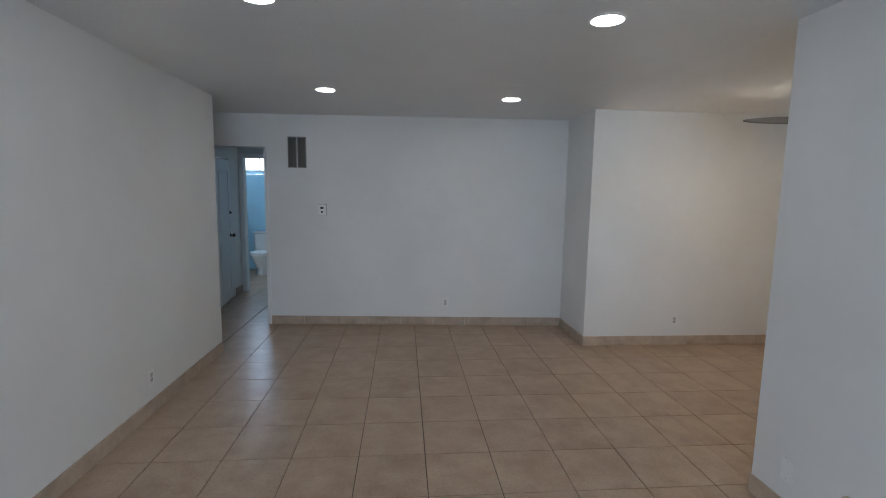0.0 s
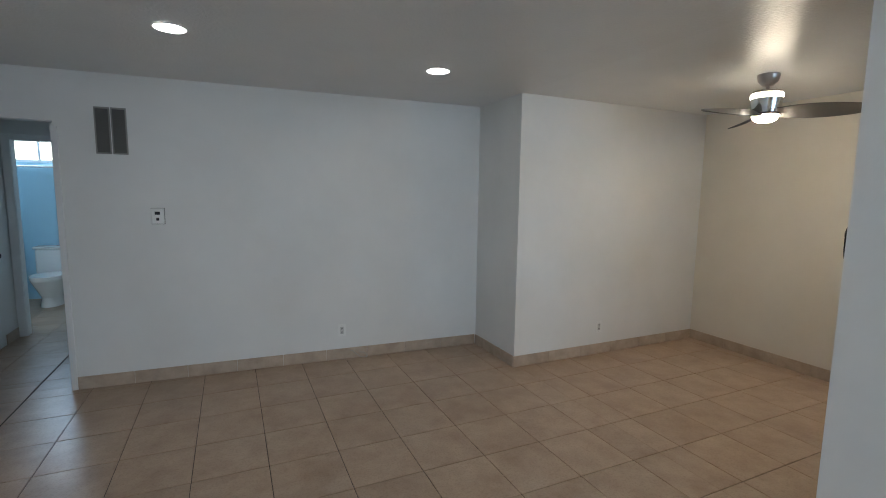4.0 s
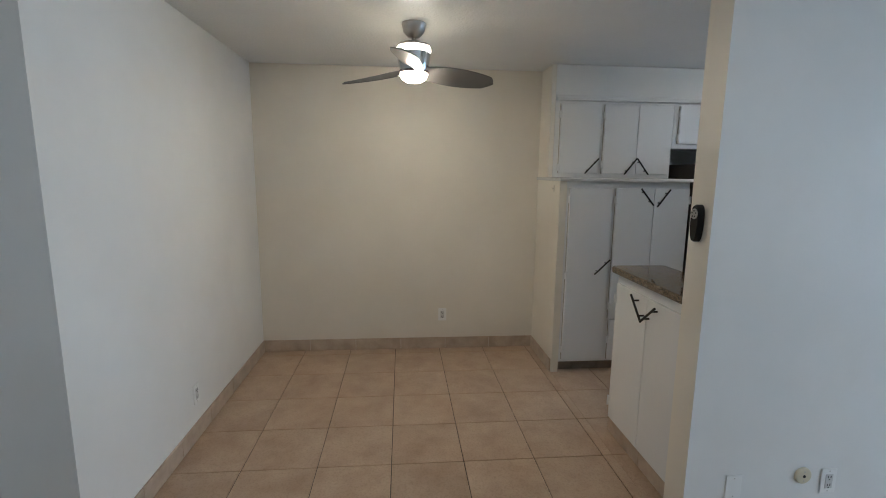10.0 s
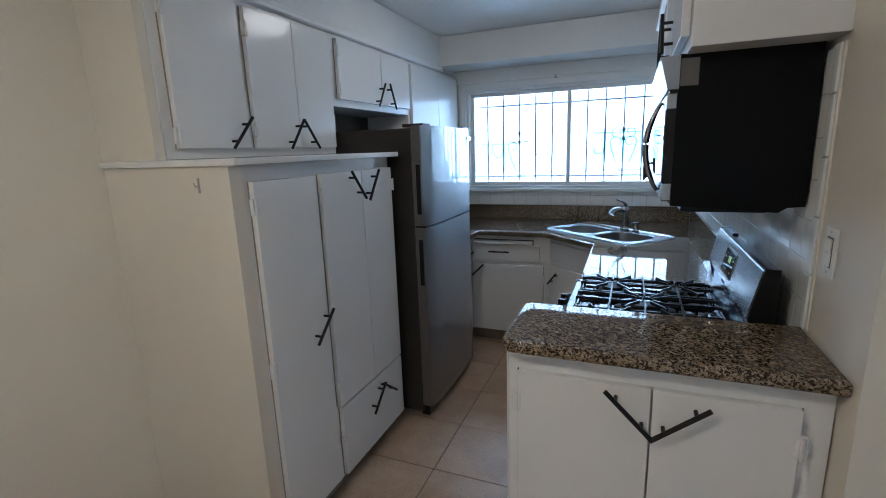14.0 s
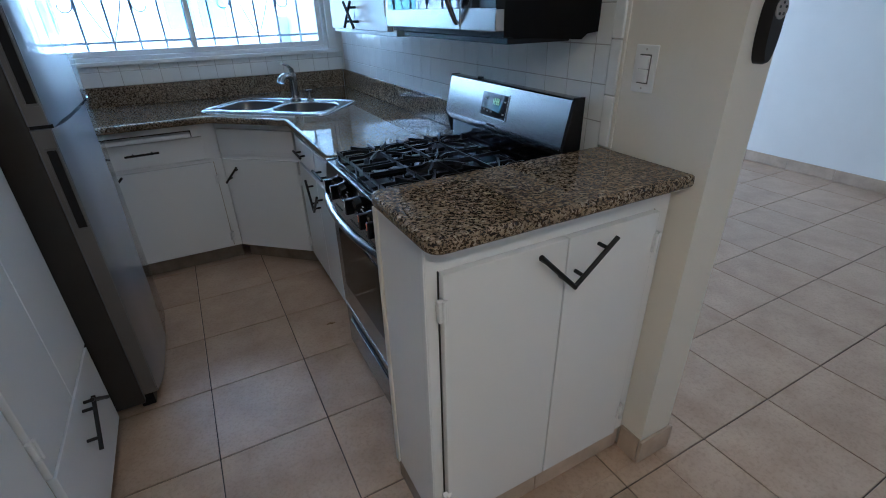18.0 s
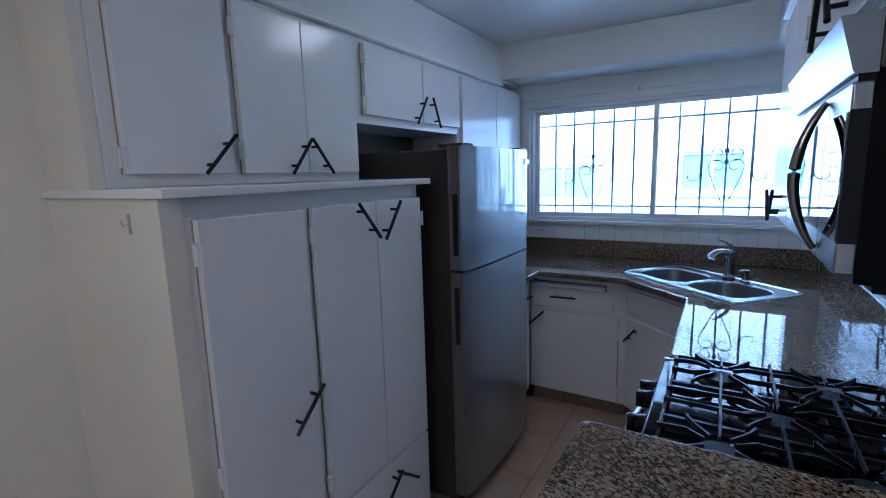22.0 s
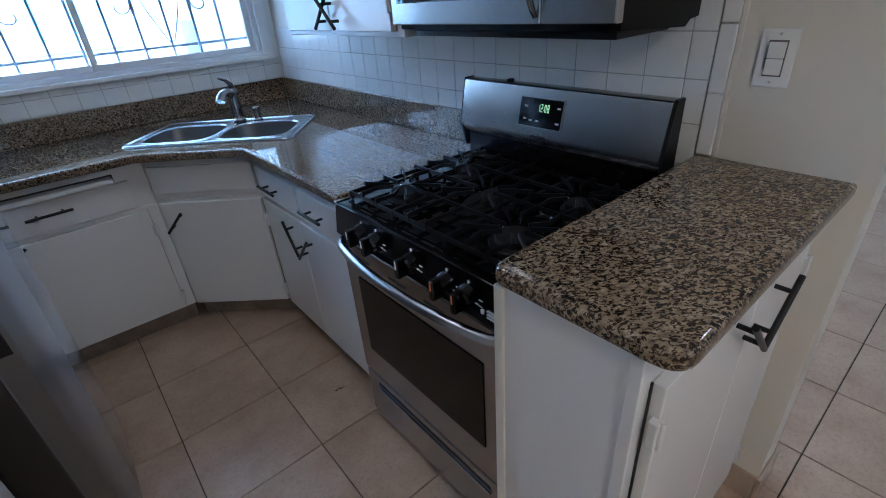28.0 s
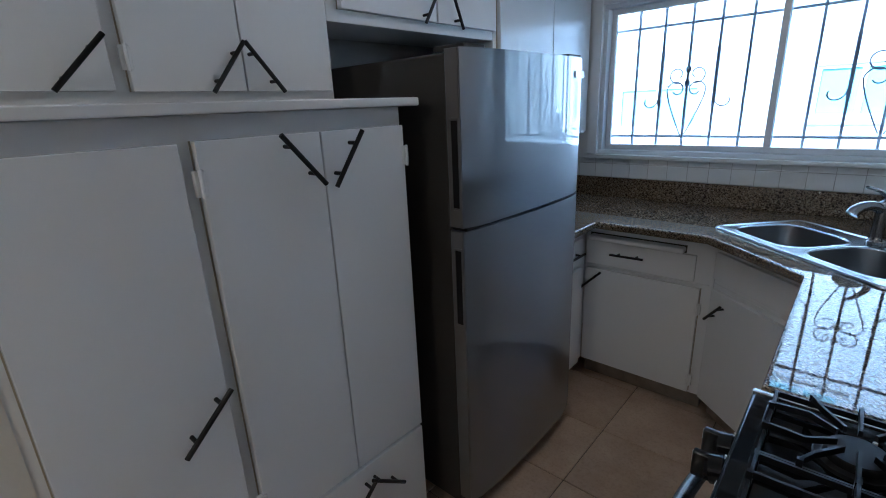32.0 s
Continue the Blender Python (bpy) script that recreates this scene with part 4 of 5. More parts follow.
mdoor = part("door", boxm(0, SP - 0.001, -0.027, 0.0, 0.0, 0.307, bev=0.004), STEEL, mw, "stainless steel microwave door")
part("door_glass", boxm(0.03, SP - 0.002, -0.0295, -0.025, 0.055, 0.262, bev=0.001), BLKGLASS, mdoor, "black glass window")
pts = [(SP - 0.012, -0.03 - 0.042 * math.sin(math.pi * k / 32) ** 0.8, 0.016 + 0.28 * k / 32) for k in range(33)]
part("handle", sweep(bmesh.new(), pts, [0.006 + 0.0045 * math.sin(math.pi * k / 32) for k in range(33)], 14), DARKSTEEL, mdoor, "bowed dark polished steel handle")
mp_ = part("control_column", boxm(SP + 0.001, MWW, -0.027, 0.0, 0.0, 0.307, bev=0.004), STEEL, mw, "steel control column")
part("control_glass", boxm(SP + 0.002, MWW - 0.001, -0.0295, -0.025, 0.055, 0.262, bev=0.001), BLKGLASS, mp_, "black touch panel")
part("side_cap", boxm(MWW, MWW + 0.001, -0.027, -0.001, 0.052, 0.265), BLACKP, mp_, "black edge of the touch panel")
for r in range(6):
    for c in range(3):
        part("key_mark", boxm(SP + 0.045 + c * 0.036, SP + 0.06 + c * 0.036, -0.0301, -0.0296, 0.075 + r * 0.025, 0.077 + r * 0.025), SLAT, mp_)
part("side_plate", boxm(MWW - 0.0042, MWW - 0.0025, 0.004, 0.05, 0.325, MH - 0.012, bev=0.0005), SLAT, mw, "light grey plate on the black case")
part("underside", boxm(0.03, MWW - 0.03, 0.03, 0.25, -0.034, -0.018, bev=0.003), BLACKP, mw, "black underside filter panel")
UWZ = UZ1
wup = unit("wall_cabinet", WX + 0.33, STV1, WEST, "short white painted cabinet above the microwave", "cabinet", abs(-0.302 - STV1), 0.33, MZ1 + 0.012, UWZ)
wl = abs(-0.302 - STV1)
front(wup, "door", 0.015, wl / 2 - 0.03, 0.035, UWZ - MZ1 - 0.03, [(wl / 2 - 0.085, 0.1, 65)], [(wl / 2 - 0.4, 0.2)])
front(wup, "door", wl / 2 - 0.026, wl - 0.05, 0.035, UWZ - MZ1 - 0.03, [(wl / 2 + 0.035, 0.11, -55)])
WLZ = 1.345
wleft = unit("wall_cabinet", WX + 0.33, -1.96, WEST, "white painted wall cabinet beside the microwave", "cabinet", abs(STV1 - 0.03 + 1.96), 0.33, WLZ, UWZ)
lw = abs(STV1 - 0.03 + 1.96)
front(wleft, "door", 0.04, 0.4, 0.018, UWZ - WLZ - 0.03, [(0.398, 0.079, 43, -0.023, 0.148)])
front(wleft, "door", 0.404, lw - 0.035, 0.018, UWZ - WLZ - 0.03, [(0.454, 0.079, -42, -0.036, 0.148)], [(lw - 0.033, 0.6), (lw - 0.033, 0.1)])
bm = boxm(WX + 0.3, WX + 0.366, -1.96, -0.302, UZ1 + 0.001, UZ1 + 0.018, bev=0.005)
box(bm, WX + 0.3, WX + 0.352, -1.96, -0.302, UZ1 + 0.018, UZ1 + 0.041, bev=0.006)
structure("trim_west", bm, TRIM, "white moulded strip over the wall cabinets", "trim")

# sink and tap
sink = thing("sink", pose(SNK.x, SNK.y, CT, 0, 0, SNA), "stainless steel double-bowl corner sink", "sink")


def bowl(x0, x1, y0, y1, depth=0.19):
    bm = bmesh.new()
    rings = []
    for ins, z, rr in ((0, 0.004, 0.1), (0.004, -0.01, 0.1), (0.014, -depth + 0.06, 0.1), (0.026, -depth + 0.027, 0.1), (0.05, -depth + 0.009, 0.09), (0.085, -depth + 0.002, 0.06), (0.12, -depth, 0.03)):
        pts = rounded([(x0 + ins, y0 + ins), (x1 - ins, y0 + ins), (x1 - ins, y1 - ins), (x0 + ins, y1 - ins)], [rr] * 4, 5)
        rings.append([bm.verts.new((x, y, z)) for x, y in pts])
    n = len(rings[0])
    for a, b in zip(rings, rings[1:]):
        for k in range(n):
            bm.faces.new((a[k], a[(k + 1) % n], b[(k + 1) % n], b[k]))
    bm.faces.new(rings[-1])
    bmesh.ops.recalc_face_normals(bm, faces=bm.faces)
    bmesh.ops.reverse_faces(bm, faces=bm.faces)
    return bm


def rim():
    bm = bmesh.new()
    edges = []
    loops = [rounded([(-0.4, -0.222), (0.4, -0.222), (0.4, 0.222), (-0.4, 0.222)], [0.04] * 4)]
    for x0, x1 in ((-0.355, -0.012), (0.012, 0.355)):
        loops.append(rounded([(x0, -0.182), (x1, -0.182), (x1, 0.128), (x0, 0.128)], [0.1] * 4))
    for lp in loops:
        vs = [bm.verts.new((x, y, 0.006)) for x, y in lp]
        edges += [bm.edges.new((vs[i], vs[(i + 1) % len(vs)])) for i in range(len(vs))]
    r = bmesh.ops.triangle_fill(bm, edges=edges, use_beauty=True)
    ex = bmesh.ops.extrude_face_region(bm, geom=[g for g in r["geom"] if isinstance(g, bmesh.types.BMFace)])
    for g in ex["geom"]:
        if isinstance(g, bmesh.types.BMVert):
            g.co.z = 0.0008
    return bm


def bead(x0, x1, y0, y1, rr, profile):
    """A rolled edge round a rounded rectangle: profile gives steps inward and heights."""
    bm = bmesh.new()
    rings = [[bm.verts.new((x, y, z)) for x, y in rounded([(x0 + i, y0 + i), (x1 - i, y0 + i), (x1 - i, y1 - i), (x0 + i, y1 - i)], [rr] * 4, 6)] for i, z in profile]
    n = len(rings[0])
    for a, b in zip(rings, rings[1:]):
        for k in range(n):
            bm.faces.new((a[k], a[(k + 1) % n], b[(k + 1) % n], b[k]))
    return bm


deck = part("rim", rim(), SINK, sink, "polished steel rim")
part("rolled_edge", bead(-0.405, 0.405, -0.227, 0.227, 0.045, ((0, 0.0005), (0.002, 0.005), (0.006, 0.0088), (0.011, 0.0098), (0.017, 0.009), (0.023, 0.0062))), SINK, deck)
for x0, x1 in ((-0.355, -0.012), (0.012, 0.355)):
    part("rolled_edge", bead(x0 - 0.007, x1 + 0.007, -0.189, 0.135, 0.105, ((0, 0.0062), (0.003, 0.0078), (0.007, 0.008), (0.01, 0.006), (0.012, 0.002))), SINK, deck)
for x0, x1 in ((-0.355, -0.012), (0.012, 0.355)):
    bw_ = part("bowl", bowl(x0, x1, -0.182, 0.128), BOWL, sink, "brushed steel bowl")
    part("drain", lathe(bmesh.new(), [(0, -0.188), (0.03, -0.186), (0.042, -0.185), (0.042, -0.1895)], 20, ((x0 + x1) / 2, -0.02, 0)), CHROME, bw_)
tap = thing("faucet", pose(*sink_place(0.0, 0.176), CT + 0.0065, 0, 0, SNA - 5), "brushed nickel single-lever kitchen faucet", "faucet")
part("base", lathe(bmesh.new(), [(0, 0), (0.033, 0), (0.034, 0.01), (0.028, 0.016), (0.0255, 0.03), (0.025, 0.09), (0.025, 0.145), (0.022, 0.16), (0.012, 0.168), (0, 0.17)], 24), TAPM, tap)
pts = [(0, 0, 0.118), (0, -0.02, 0.14), (0, -0.045, 0.151), (0, -0.072, 0.153), (0, -0.098, 0.146), (0, -0.116, 0.134), (0, -0.124, 0.122)]
part("spout", sweep(bmesh.new(), pts, [0.018, 0.019, 0.019, 0.019, 0.02, 0.022, 0.023], 14), TAPM, tap, "pull-out spray spout")
pts = [(0, 0.008, 0.15), (0, 0.002, 0.185), (0, -0.03, 0.207), (0, -0.085, 0.225)]
part("lever", sweep(bmesh.new(), pts, [0.018, 0.014, 0.01, 0.008], 12, 0.7), TAPM, tap)
soap = thing("soap_dispenser", pose(*sink_place(0.1, 0.18), CT + 0.0065, 0, 0, SNA), "small brushed nickel soap dispenser beside the faucet", "soap dispenser")
part("base", lathe(bmesh.new(), [(0, 0), (0.024, 0), (0.024, 0.006), (0.016, 0.012), (0.014, 0.05), (0.02, 0.052), (0.02, 0.066), (0, 0.068)], 20), TAPM, soap)
part("spout", rod(bmesh.new(), (0, 0, 0.06), (0, -0.045, 0.062), 0.006, 10), TAPM, soap)

# ---- kitchen window ----
x0, x1, z0, z1 = WIN
win = tagged(new("window_1"), "white vinyl sliding window with an iron security grille", "window", "", "structure")
win.location = (0, KIT_S, 0)
xm = 1.1
bm = bmesh.new()
for a, b, c, d in ((x0, x1, z0, z0 + 0.025), (x0, x1, z1 - 0.025, z1), (x0, x0 + 0.025, z0 + 0.025, z1 - 0.025), (x1 - 0.025, x1, z0 + 0.025, z1 - 0.025)):
    box(bm, a, b, -0.11, -0.02, c, d, bev=0.003)
part("window_frame", bm, VINYL, win)
for a, b, yy in ((x0 + 0.026, xm + 0.016, -0.06), (xm - 0.016, x1 - 0.026, -0.085)):
    bm = bmesh.new()
    zz0, zz1, s = z0 + 0.026, z1 - 0.026, 0.03
    for p, q, c, d in ((a, b, zz0, zz0 + s), (a, b, zz1 - s, zz1), (a, a + s, zz0 + s, zz1 - s), (b - s, b, zz0 + s, zz1 - s)):
        box(bm, p, q, yy - 0.012, yy + 0.012, c, d, bev=0.002)
    sash = part("sash", bm, VINYL, win, "white sliding sash")
    pane = part("pane", boxm(a + s, b - s, yy - 0.002, yy + 0.002, zz0 + s, zz1 - s), GLASS, sash, "clear glass pane")
    pane.visible_shadow = False
part("window_sill", boxm(x0 - 0.06, x1 + 0.06, 0.001, 0.035, z0 - 0.022, z0 + 0.002, bev=0.004), TRIM, win, "white painted sill")
for a, b, c, d in ((x0 - 0.055, x0 + 0.004, z0 + 0.003, z1 + 0.05), (x1 - 0.004, x1 + 0.055, z0 + 0.003, z1 + 0.05), (x0 + 0.004, x1 - 0.004, z1 - 0.004, z1 + 0.05)):
    part("casing", boxm(a, b, 0.001, 0.014, c, d, bev=0.003), TRIM, win)
rodt = thing("curtain_rod", pose(0, KIT_S, 0), "thin white curtain rod above the window", "curtain rod")
part("bar", rod(bmesh.new(), (x0 - 0.1, 0.045, z1 + 0.052), (x1 + 0.09, 0.045, z1 + 0.052), 0.006, 10), WPLAST, rodt)
for bx in (x0 - 0.08, xm + 0.1, x1 + 0.08):
    part("bracket", boxm(bx - 0.008, bx + 0.008, 0.001, 0.055, z1 + 0.04, z1 + 0.066, bev=0.003), NICKEL, rodt)

grille = thing("window_grille", pose(0, KIT_S - 0.22, 0), "wrought iron security grille with scrolls outside the window", "window grille")
GB = 0.147
bars = [0.085 + GB * i for i in range(14)]
for bx in bars:
    b = part("bar", boxm(bx - 0.0065, bx + 0.0065, -0.0065, 0.0065, z0 - 0.1, z1 + 0.1), BAR, grille)
    if bx in (bars[3], bars[5], bars[9], bars[11]):
        part("sleeve", prism(bmesh.new(), [(bx - 0.0085, -0.0085), (bx + 0.0085, -0.0085), (bx + 0.0085, 0.0085), (bx - 0.0085, 0.0085)], 1.47, 1.78), BAR, b)
    if bx in (bars[4], bars[10]):
        for kz in (1.595, 1.67):
            part("knuckle", lathe(bmesh.new(), [(0.006, -0.022), (0.015, -0.008), (0.015, 0.008), (0.006, 0.022)], 10, (bx, 0, kz)), BAR, b)
for hz in (1.29, 1.92):
    part("rail", boxm(bars[0] - 0.03, bars[-1] + 0.03, -0.0185, -0.007, hz - 0.007, hz + 0.007), BAR, grille)
for gx_ in (bars[0] + 0.06, bars[-1] - 0.06):
    part("bracket", boxm(gx_ - 0.012, gx_ + 0.012, -0.006, 0.08, z1 + 0.02, z1 + 0.05), BAR, grille)
    part("bracket", boxm(gx_ - 0.012, gx_ + 0.012, -0.006, 0.08, z0 - 0.06, z0 - 0.03), BAR, grille)


def scroll(pts):
    part("scroll", sweep(bmesh.new(), pts, 0.0042, 6), BAR, grille)


def curl(cx, cz, s, r0, a0, a1, up=1, n=22):
    """A spiral that closes in from angle a0 to a1."""
    return [(cx + s * r0 * (1 - 0.62 * k / n) * math.cos(radians(a0 + (a1 - a0) * k / n)), 0.012, cz + up * r0 * (1 - 0.62 * k / n) * math.sin(radians(a0 + (a1 - a0) * k / n))) for k in range(n + 1)]


for bx, zc in ((bars[10], 1.6), (bars[4], 1.61)):
    for s in (-1, 1):
        scroll(curl(bx + s * 0.052, zc + 0.042, s, 0.05, -110, 240, 1))
        leg = [(bx + s * (0.104 - 0.094 * (k / 9) ** 1.25), 0.012, zc - 0.05 - 0.25 * k / 9) for k in range(9, 0, -1)]
        scroll(leg + curl(bx + s * 0.052, zc - 0.042, s, 0.052, 0, 330, 1))
        scroll(curl(bx + s * 0.205, zc - 0.1, -s, 0.052, 10, -200, 1))

# ---- outside ----
structure("ground", boxm(-60, 60, -60, 60, -0.5, -0.17), CONC, "pale concrete yard", "ground")
house = thing("apartment_building", pose(0, -6.9, -0.17), "white stucco apartment building across the yard", "building")
FWIN = [(a, a + w, c + dz, c + dz + 0.56) for c in (1.39, 4.2) for a, w, dz in ((0.43, 0.81, 0.0), (2.39, 1.05, -0.12), (4.6, 0.95, 0.0), (-1.75, 0.95, 0.0), (-3.8, 0.95, 0.0))]
part("wall", panel(bmesh.new(), "y", -0.3, 0, -9, 11, 0, 6.2, FWIN), STUCCO, house, "white stucco wall")
for a, b, c, d in FWIN:
    bm = bmesh.new()
    for p, q, r, s in ((a, b, c, c + 0.04), (a, b, d - 0.04, d), (a, a + 0.04, c + 0.04, d - 0.04), (b - 0.04, b, c + 0.04, d - 0.04), ((a + b) / 2 - 0.025, (a + b) / 2 + 0.025, c + 0.04, d - 0.04)):
        box(bm, p, q, -0.1, -0.03, r, s)
    w = part("window", bm, VINYL, house, "white framed sliding window")
    part("pane", boxm(a + 0.04, b - 0.04, -0.08, -0.06, c + 0.04, d - 0.04), TEAL, w, "blue-green reflecting glass")
    part("sill", boxm(a - 0.06, b + 0.06, 0.001, 0.05, c - 0.06, c - 0.005), STUCCO, w)
part("roof", boxm(-9.3, 11.3, -6, 0.4, 6.2, 6.35), ROOFM, house, "flat roof edge")

# ---- living-room window behind the start ----
lx0, lx1, lz0, lz1 = LWIN
lw1 = tagged(new("window_2"), "white framed living room window", "window", "", "structure")
lw1.location = (0, LIV_S, 0)
bm = bmesh.new()
for a, b, c, d in ((lx0, lx1, lz0, lz0 + 0.05), (lx0, lx1, lz1 - 0.05, lz1), (lx0, lx0 + 0.05, lz0 + 0.05, lz1 - 0.05), (lx1 - 0.05, lx1, lz0 + 0.05, lz1 - 0.05), ((lx0 + lx1) / 2 - 0.025, (lx0 + lx1) / 2 + 0.025, lz0 + 0.05, lz1 - 0.05)):
    box(bm, a, b, -0.045, -0.005, c, d, bev=0.003)
part("window_frame", bm, VINYL, lw1)

# ---- ceiling lamps ----
lamp0 = thing("recessed_lamp", pose(-0.9, 0.12, H), "round recessed ceiling lamp, lit", "ceiling lamp", "recessed lamps in the living room")
part("trim_ring", lathe(bmesh.new(), [(0.0765, -0.001), (0.078, -0.0045), (0.086, -0.003), (0.089, -0.0005)], 36), WPLAST, lamp0, "white trim ring")
part("diffuser", lathe(bmesh.new(), [(0, -0.005), (0.0765, -0.004), (0.0765, -0.001), (0, -0.001)], 36), LED, lamp0, "glowing diffuser")
for lx, ly in ((-0.918, 2.1), (-2.56, 1.96), (-2.553, 0.05)):
    copy_thing(lamp0, pose(lx, ly, H))
kl = thing("flush_ceiling_lamp", pose(1.25, -1.48, H + 0.006), "round flush kitchen ceiling lamp with a nickel band, lit", "ceiling lamp")
part("band", lathe(bmesh.new(), [(0, -0.001), (0.17, -0.001), (0.172, -0.03), (0.165, -0.032), (0.16, -0.012)], 40), NICKEL, kl, "brushed nickel band")
part("diffuser", lathe(bmesh.new(), [(0.158, -0.0125), (0.158, -0.07), (0.15, -0.082), (0.08, -0.088), (0, -0.09)], 40), KITGLOW, kl, "white glowing drum")

# ---- ceiling fan ----
fan = thing("ceiling_fan", pose(1.225, 1.12, H + 0.006), "brushed nickel ceiling fan with three silver blades and lit lamp", "ceiling fan")
part("canopy", lathe(bmesh.new(), [(0, -0.001), (0.07, -0.001), (0.071, -0.012), (0.062, -0.05), (0.034, -0.08), (0.0, -0.086)], 32), NICKEL, fan)
part("downrod", rod(bmesh.new(), (0, 0, -0.08), (0, 0, -0.122), 0.013, 16), NICKEL, fan)
part("motor_top", lathe(bmesh.new(), [(0, -0.112), (0.03, -0.112), (0.085, -0.116), (0.093, -0.121), (0.094, -0.133), (0.08, -0.133)], 40), NICKEL, fan)
part("light_band", lathe(bmesh.new(), [(0.08, -0.1335), (0.094, -0.1335), (0.101, -0.14), (0.1005, -0.167), (0.09, -0.1695)], 40), BANDGLOW, fan, "glowing ring lamp")
part("motor_housing", lathe(bmesh.new(), [(0.09, -0.17), (0.1015, -0.17), (0.094, -0.22), (0.084, -0.272), (0.081, -0.279), (0.0, -0.279)], 40), CHROME, fan, "polished steel motor housing")
part("lamp_collar", lathe(bmesh.new(), [(0.082, -0.268), (0.0895, -0.27), (0.0895, -0.284), (0.083, -0.286)], 40), COLLAR, fan, "dark plum-tinted steel collar")
part("lamp_dome", lathe(bmesh.new(), [(0.081, -0.28), (0.082, -0.29), (0.072, -0.315), (0.045, -0.331), (0, -0.336)], 40), FANGLOW, fan, "glowing glass dome")
for az in (53, 173, 293):
    bm = bmesh.new()
    ca, sa = math.cos(radians(az)), math.sin(radians(az))
    n = 18
    top, bot = [], []
    for k in range(n + 1):
        u = k / n
        r = 0.075 + 0.495 * u
        w = 0.02 + 0.068 * math.sin(math.pi * min(1, u * 0.72 + 0.12)) ** 0.8
        if u > 0.86:
            w *= max(0.02, 1 - ((u - 0.86) / 0.14) ** 2.2)
        tw = radians(-30 * (1 - 0.45 * u))
        z = -0.268 - 0.018 * u
        rowt = []
        for s in (-1, -0.5, 0, 0.5, 1):
            lat, dz = s * w * math.cos(tw), s * w * math.sin(tw) + 0.006 * (1 - s * s)
            rowt.append((r * ca - lat * sa, r * sa + lat * ca, z + dz))
        top.append([bm.verts.new(p) for p in rowt])
        bot.append([bm.verts.new((p[0], p[1], p[2] - 0.006)) for p in rowt])
    for k in range(n):
        for j in range(4):
            bm.faces.new((top[k][j], top[k][j + 1], top[k + 1][j + 1], top[k + 1][j]))
            bm.faces.new((bot[k][j], bot[k + 1][j], bot[k + 1][j + 1], bot[k][j + 1]))
        for j in (0, 4):
            bm.faces.new((top[k][j], top[k + 1][j], bot[k + 1][j], bot[k][j]))
    for k in (0, n):
        for j in range(4):
            bm.faces.new((top[k][j], bot[k][j], bot[k][j + 1], top[k][j + 1]))
    part("blade", bm, BLADE, fan, "silver-grey fan blade")


# ---- wall plates: local x along the wall, local -y out of it ----
def outlet(x, y, z, turn, label="white duplex wall outlet", group="wall outlets"):
    o = thing("wall_outlet", pose(x, y, z, 0, 0, turn), label, "outlet", group)
    part("plate", boxm(-0.036, 0.036, -0.006, -0.0005, -0.058, 0.058, bev=0.003), WPLAST, o)
    part("insert", boxm(-0.017, 0.017, -0.009, -0.0062, -0.034, 0.034, bev=0.002), SOCKETP, o, "greyer socket insert")
    for s in (-0.019, 0.019):
        for dx in (-0.006, 0.006):
            part("slot", boxm(dx - 0.0018, dx + 0.0018, -0.0096, -0.0085, s - 0.003, s + 0.008), DARKSLOT, o)
        part("slot", boxm(-0.003, 0.003, -0.0096, -0.0085, s - 0.012, s - 0.007), DARKSLOT, o)
    for s in (-0.047, 0.047):
        part("screw", rod(bmesh.new(), (0, -0.0055, s), (0, -0.0068, s), 0.003, 10), NICKEL, o)
    return o


far = outlet(OUT_FAR, LIV_N, 0.28, 0)
far.matrix_world = SKEW @ far.matrix_basis
outlet(OUT_N, DIN_N, 0.273, 0)
outlet(DIN_E, OUT_E, 0.317, -90)
outlet(LIV_W, OUT_W, 0.264, 90)
outlet(0, -0.659, 0.265, -90)
bp = thing("blank_plate", pose(0, -0.219, 0.257, 0, 0, -90), "white blank wall plate", "wall plate")
part("plate", boxm(-0.036, 0.036, -0.006, -0.0005, -0.058, 0.058, bev=0.003), WPLAST, bp)
for s in (-0.042, 0.042):
    part("screw", rod(bmesh.new(), (0, -0.0055, s), (0, -0.0068, s), 0.003, 10), NICKEL, bp)
jk = thing("cable_jack", pose(0, -0.535, 0.297, 0, 0, -90), "round cream cable jack on the wall", "cable jack")
part("cover", lathe(bmesh.new(), [(0, -0.0005), (0.037, -0.0005), (0.0375, 0.001), (0.037, 0.008), (0.035, 0.0105), (0.031, 0.0117), (0.028, 0.012), (0, 0.0122)], 28), JACK, jk)
jk.children[0].rotation_euler = (radians(90), 0, 0)
part("socket", rod(bmesh.new(), (0, -0.0118, 0), (0, -0.0135, 0), 0.0065, 12), DARKSLOT, jk)
for s in (-0.021, 0.021):
    part("screw", rod(bmesh.new(), (0, -0.0118, s), (0, -0.013, s), 0.003, 10), NICKEL, jk)
sw = thing("light_switch", pose(WX, -0.241, 1.285, 0, 0, 90), "white double rocker light switch on the kitchen wall", "light switch")
part("plate", boxm(-0.036, 0.036, -0.006, -0.0005, -0.06, 0.06, bev=0.003), WPLAST, sw)
part("surround", boxm(-0.0185, 0.0185, -0.0068, -0.0062, -0.037, 0.037), SLAT, sw, "dark gap round the rockers")
for s in (-0.017, 0.017):
    part("rocker", boxm(-0.0165, 0.0165, -0.013, -0.0069, s - 0.0165, s + 0.0165, bev=0.002), WPLAST, sw)
for s in (-0.049, 0.049):
    part("screw", rod(bmesh.new(), (0, -0.0055, s), (0, -0.0068, s), 0.003, 10), NICKEL, sw)
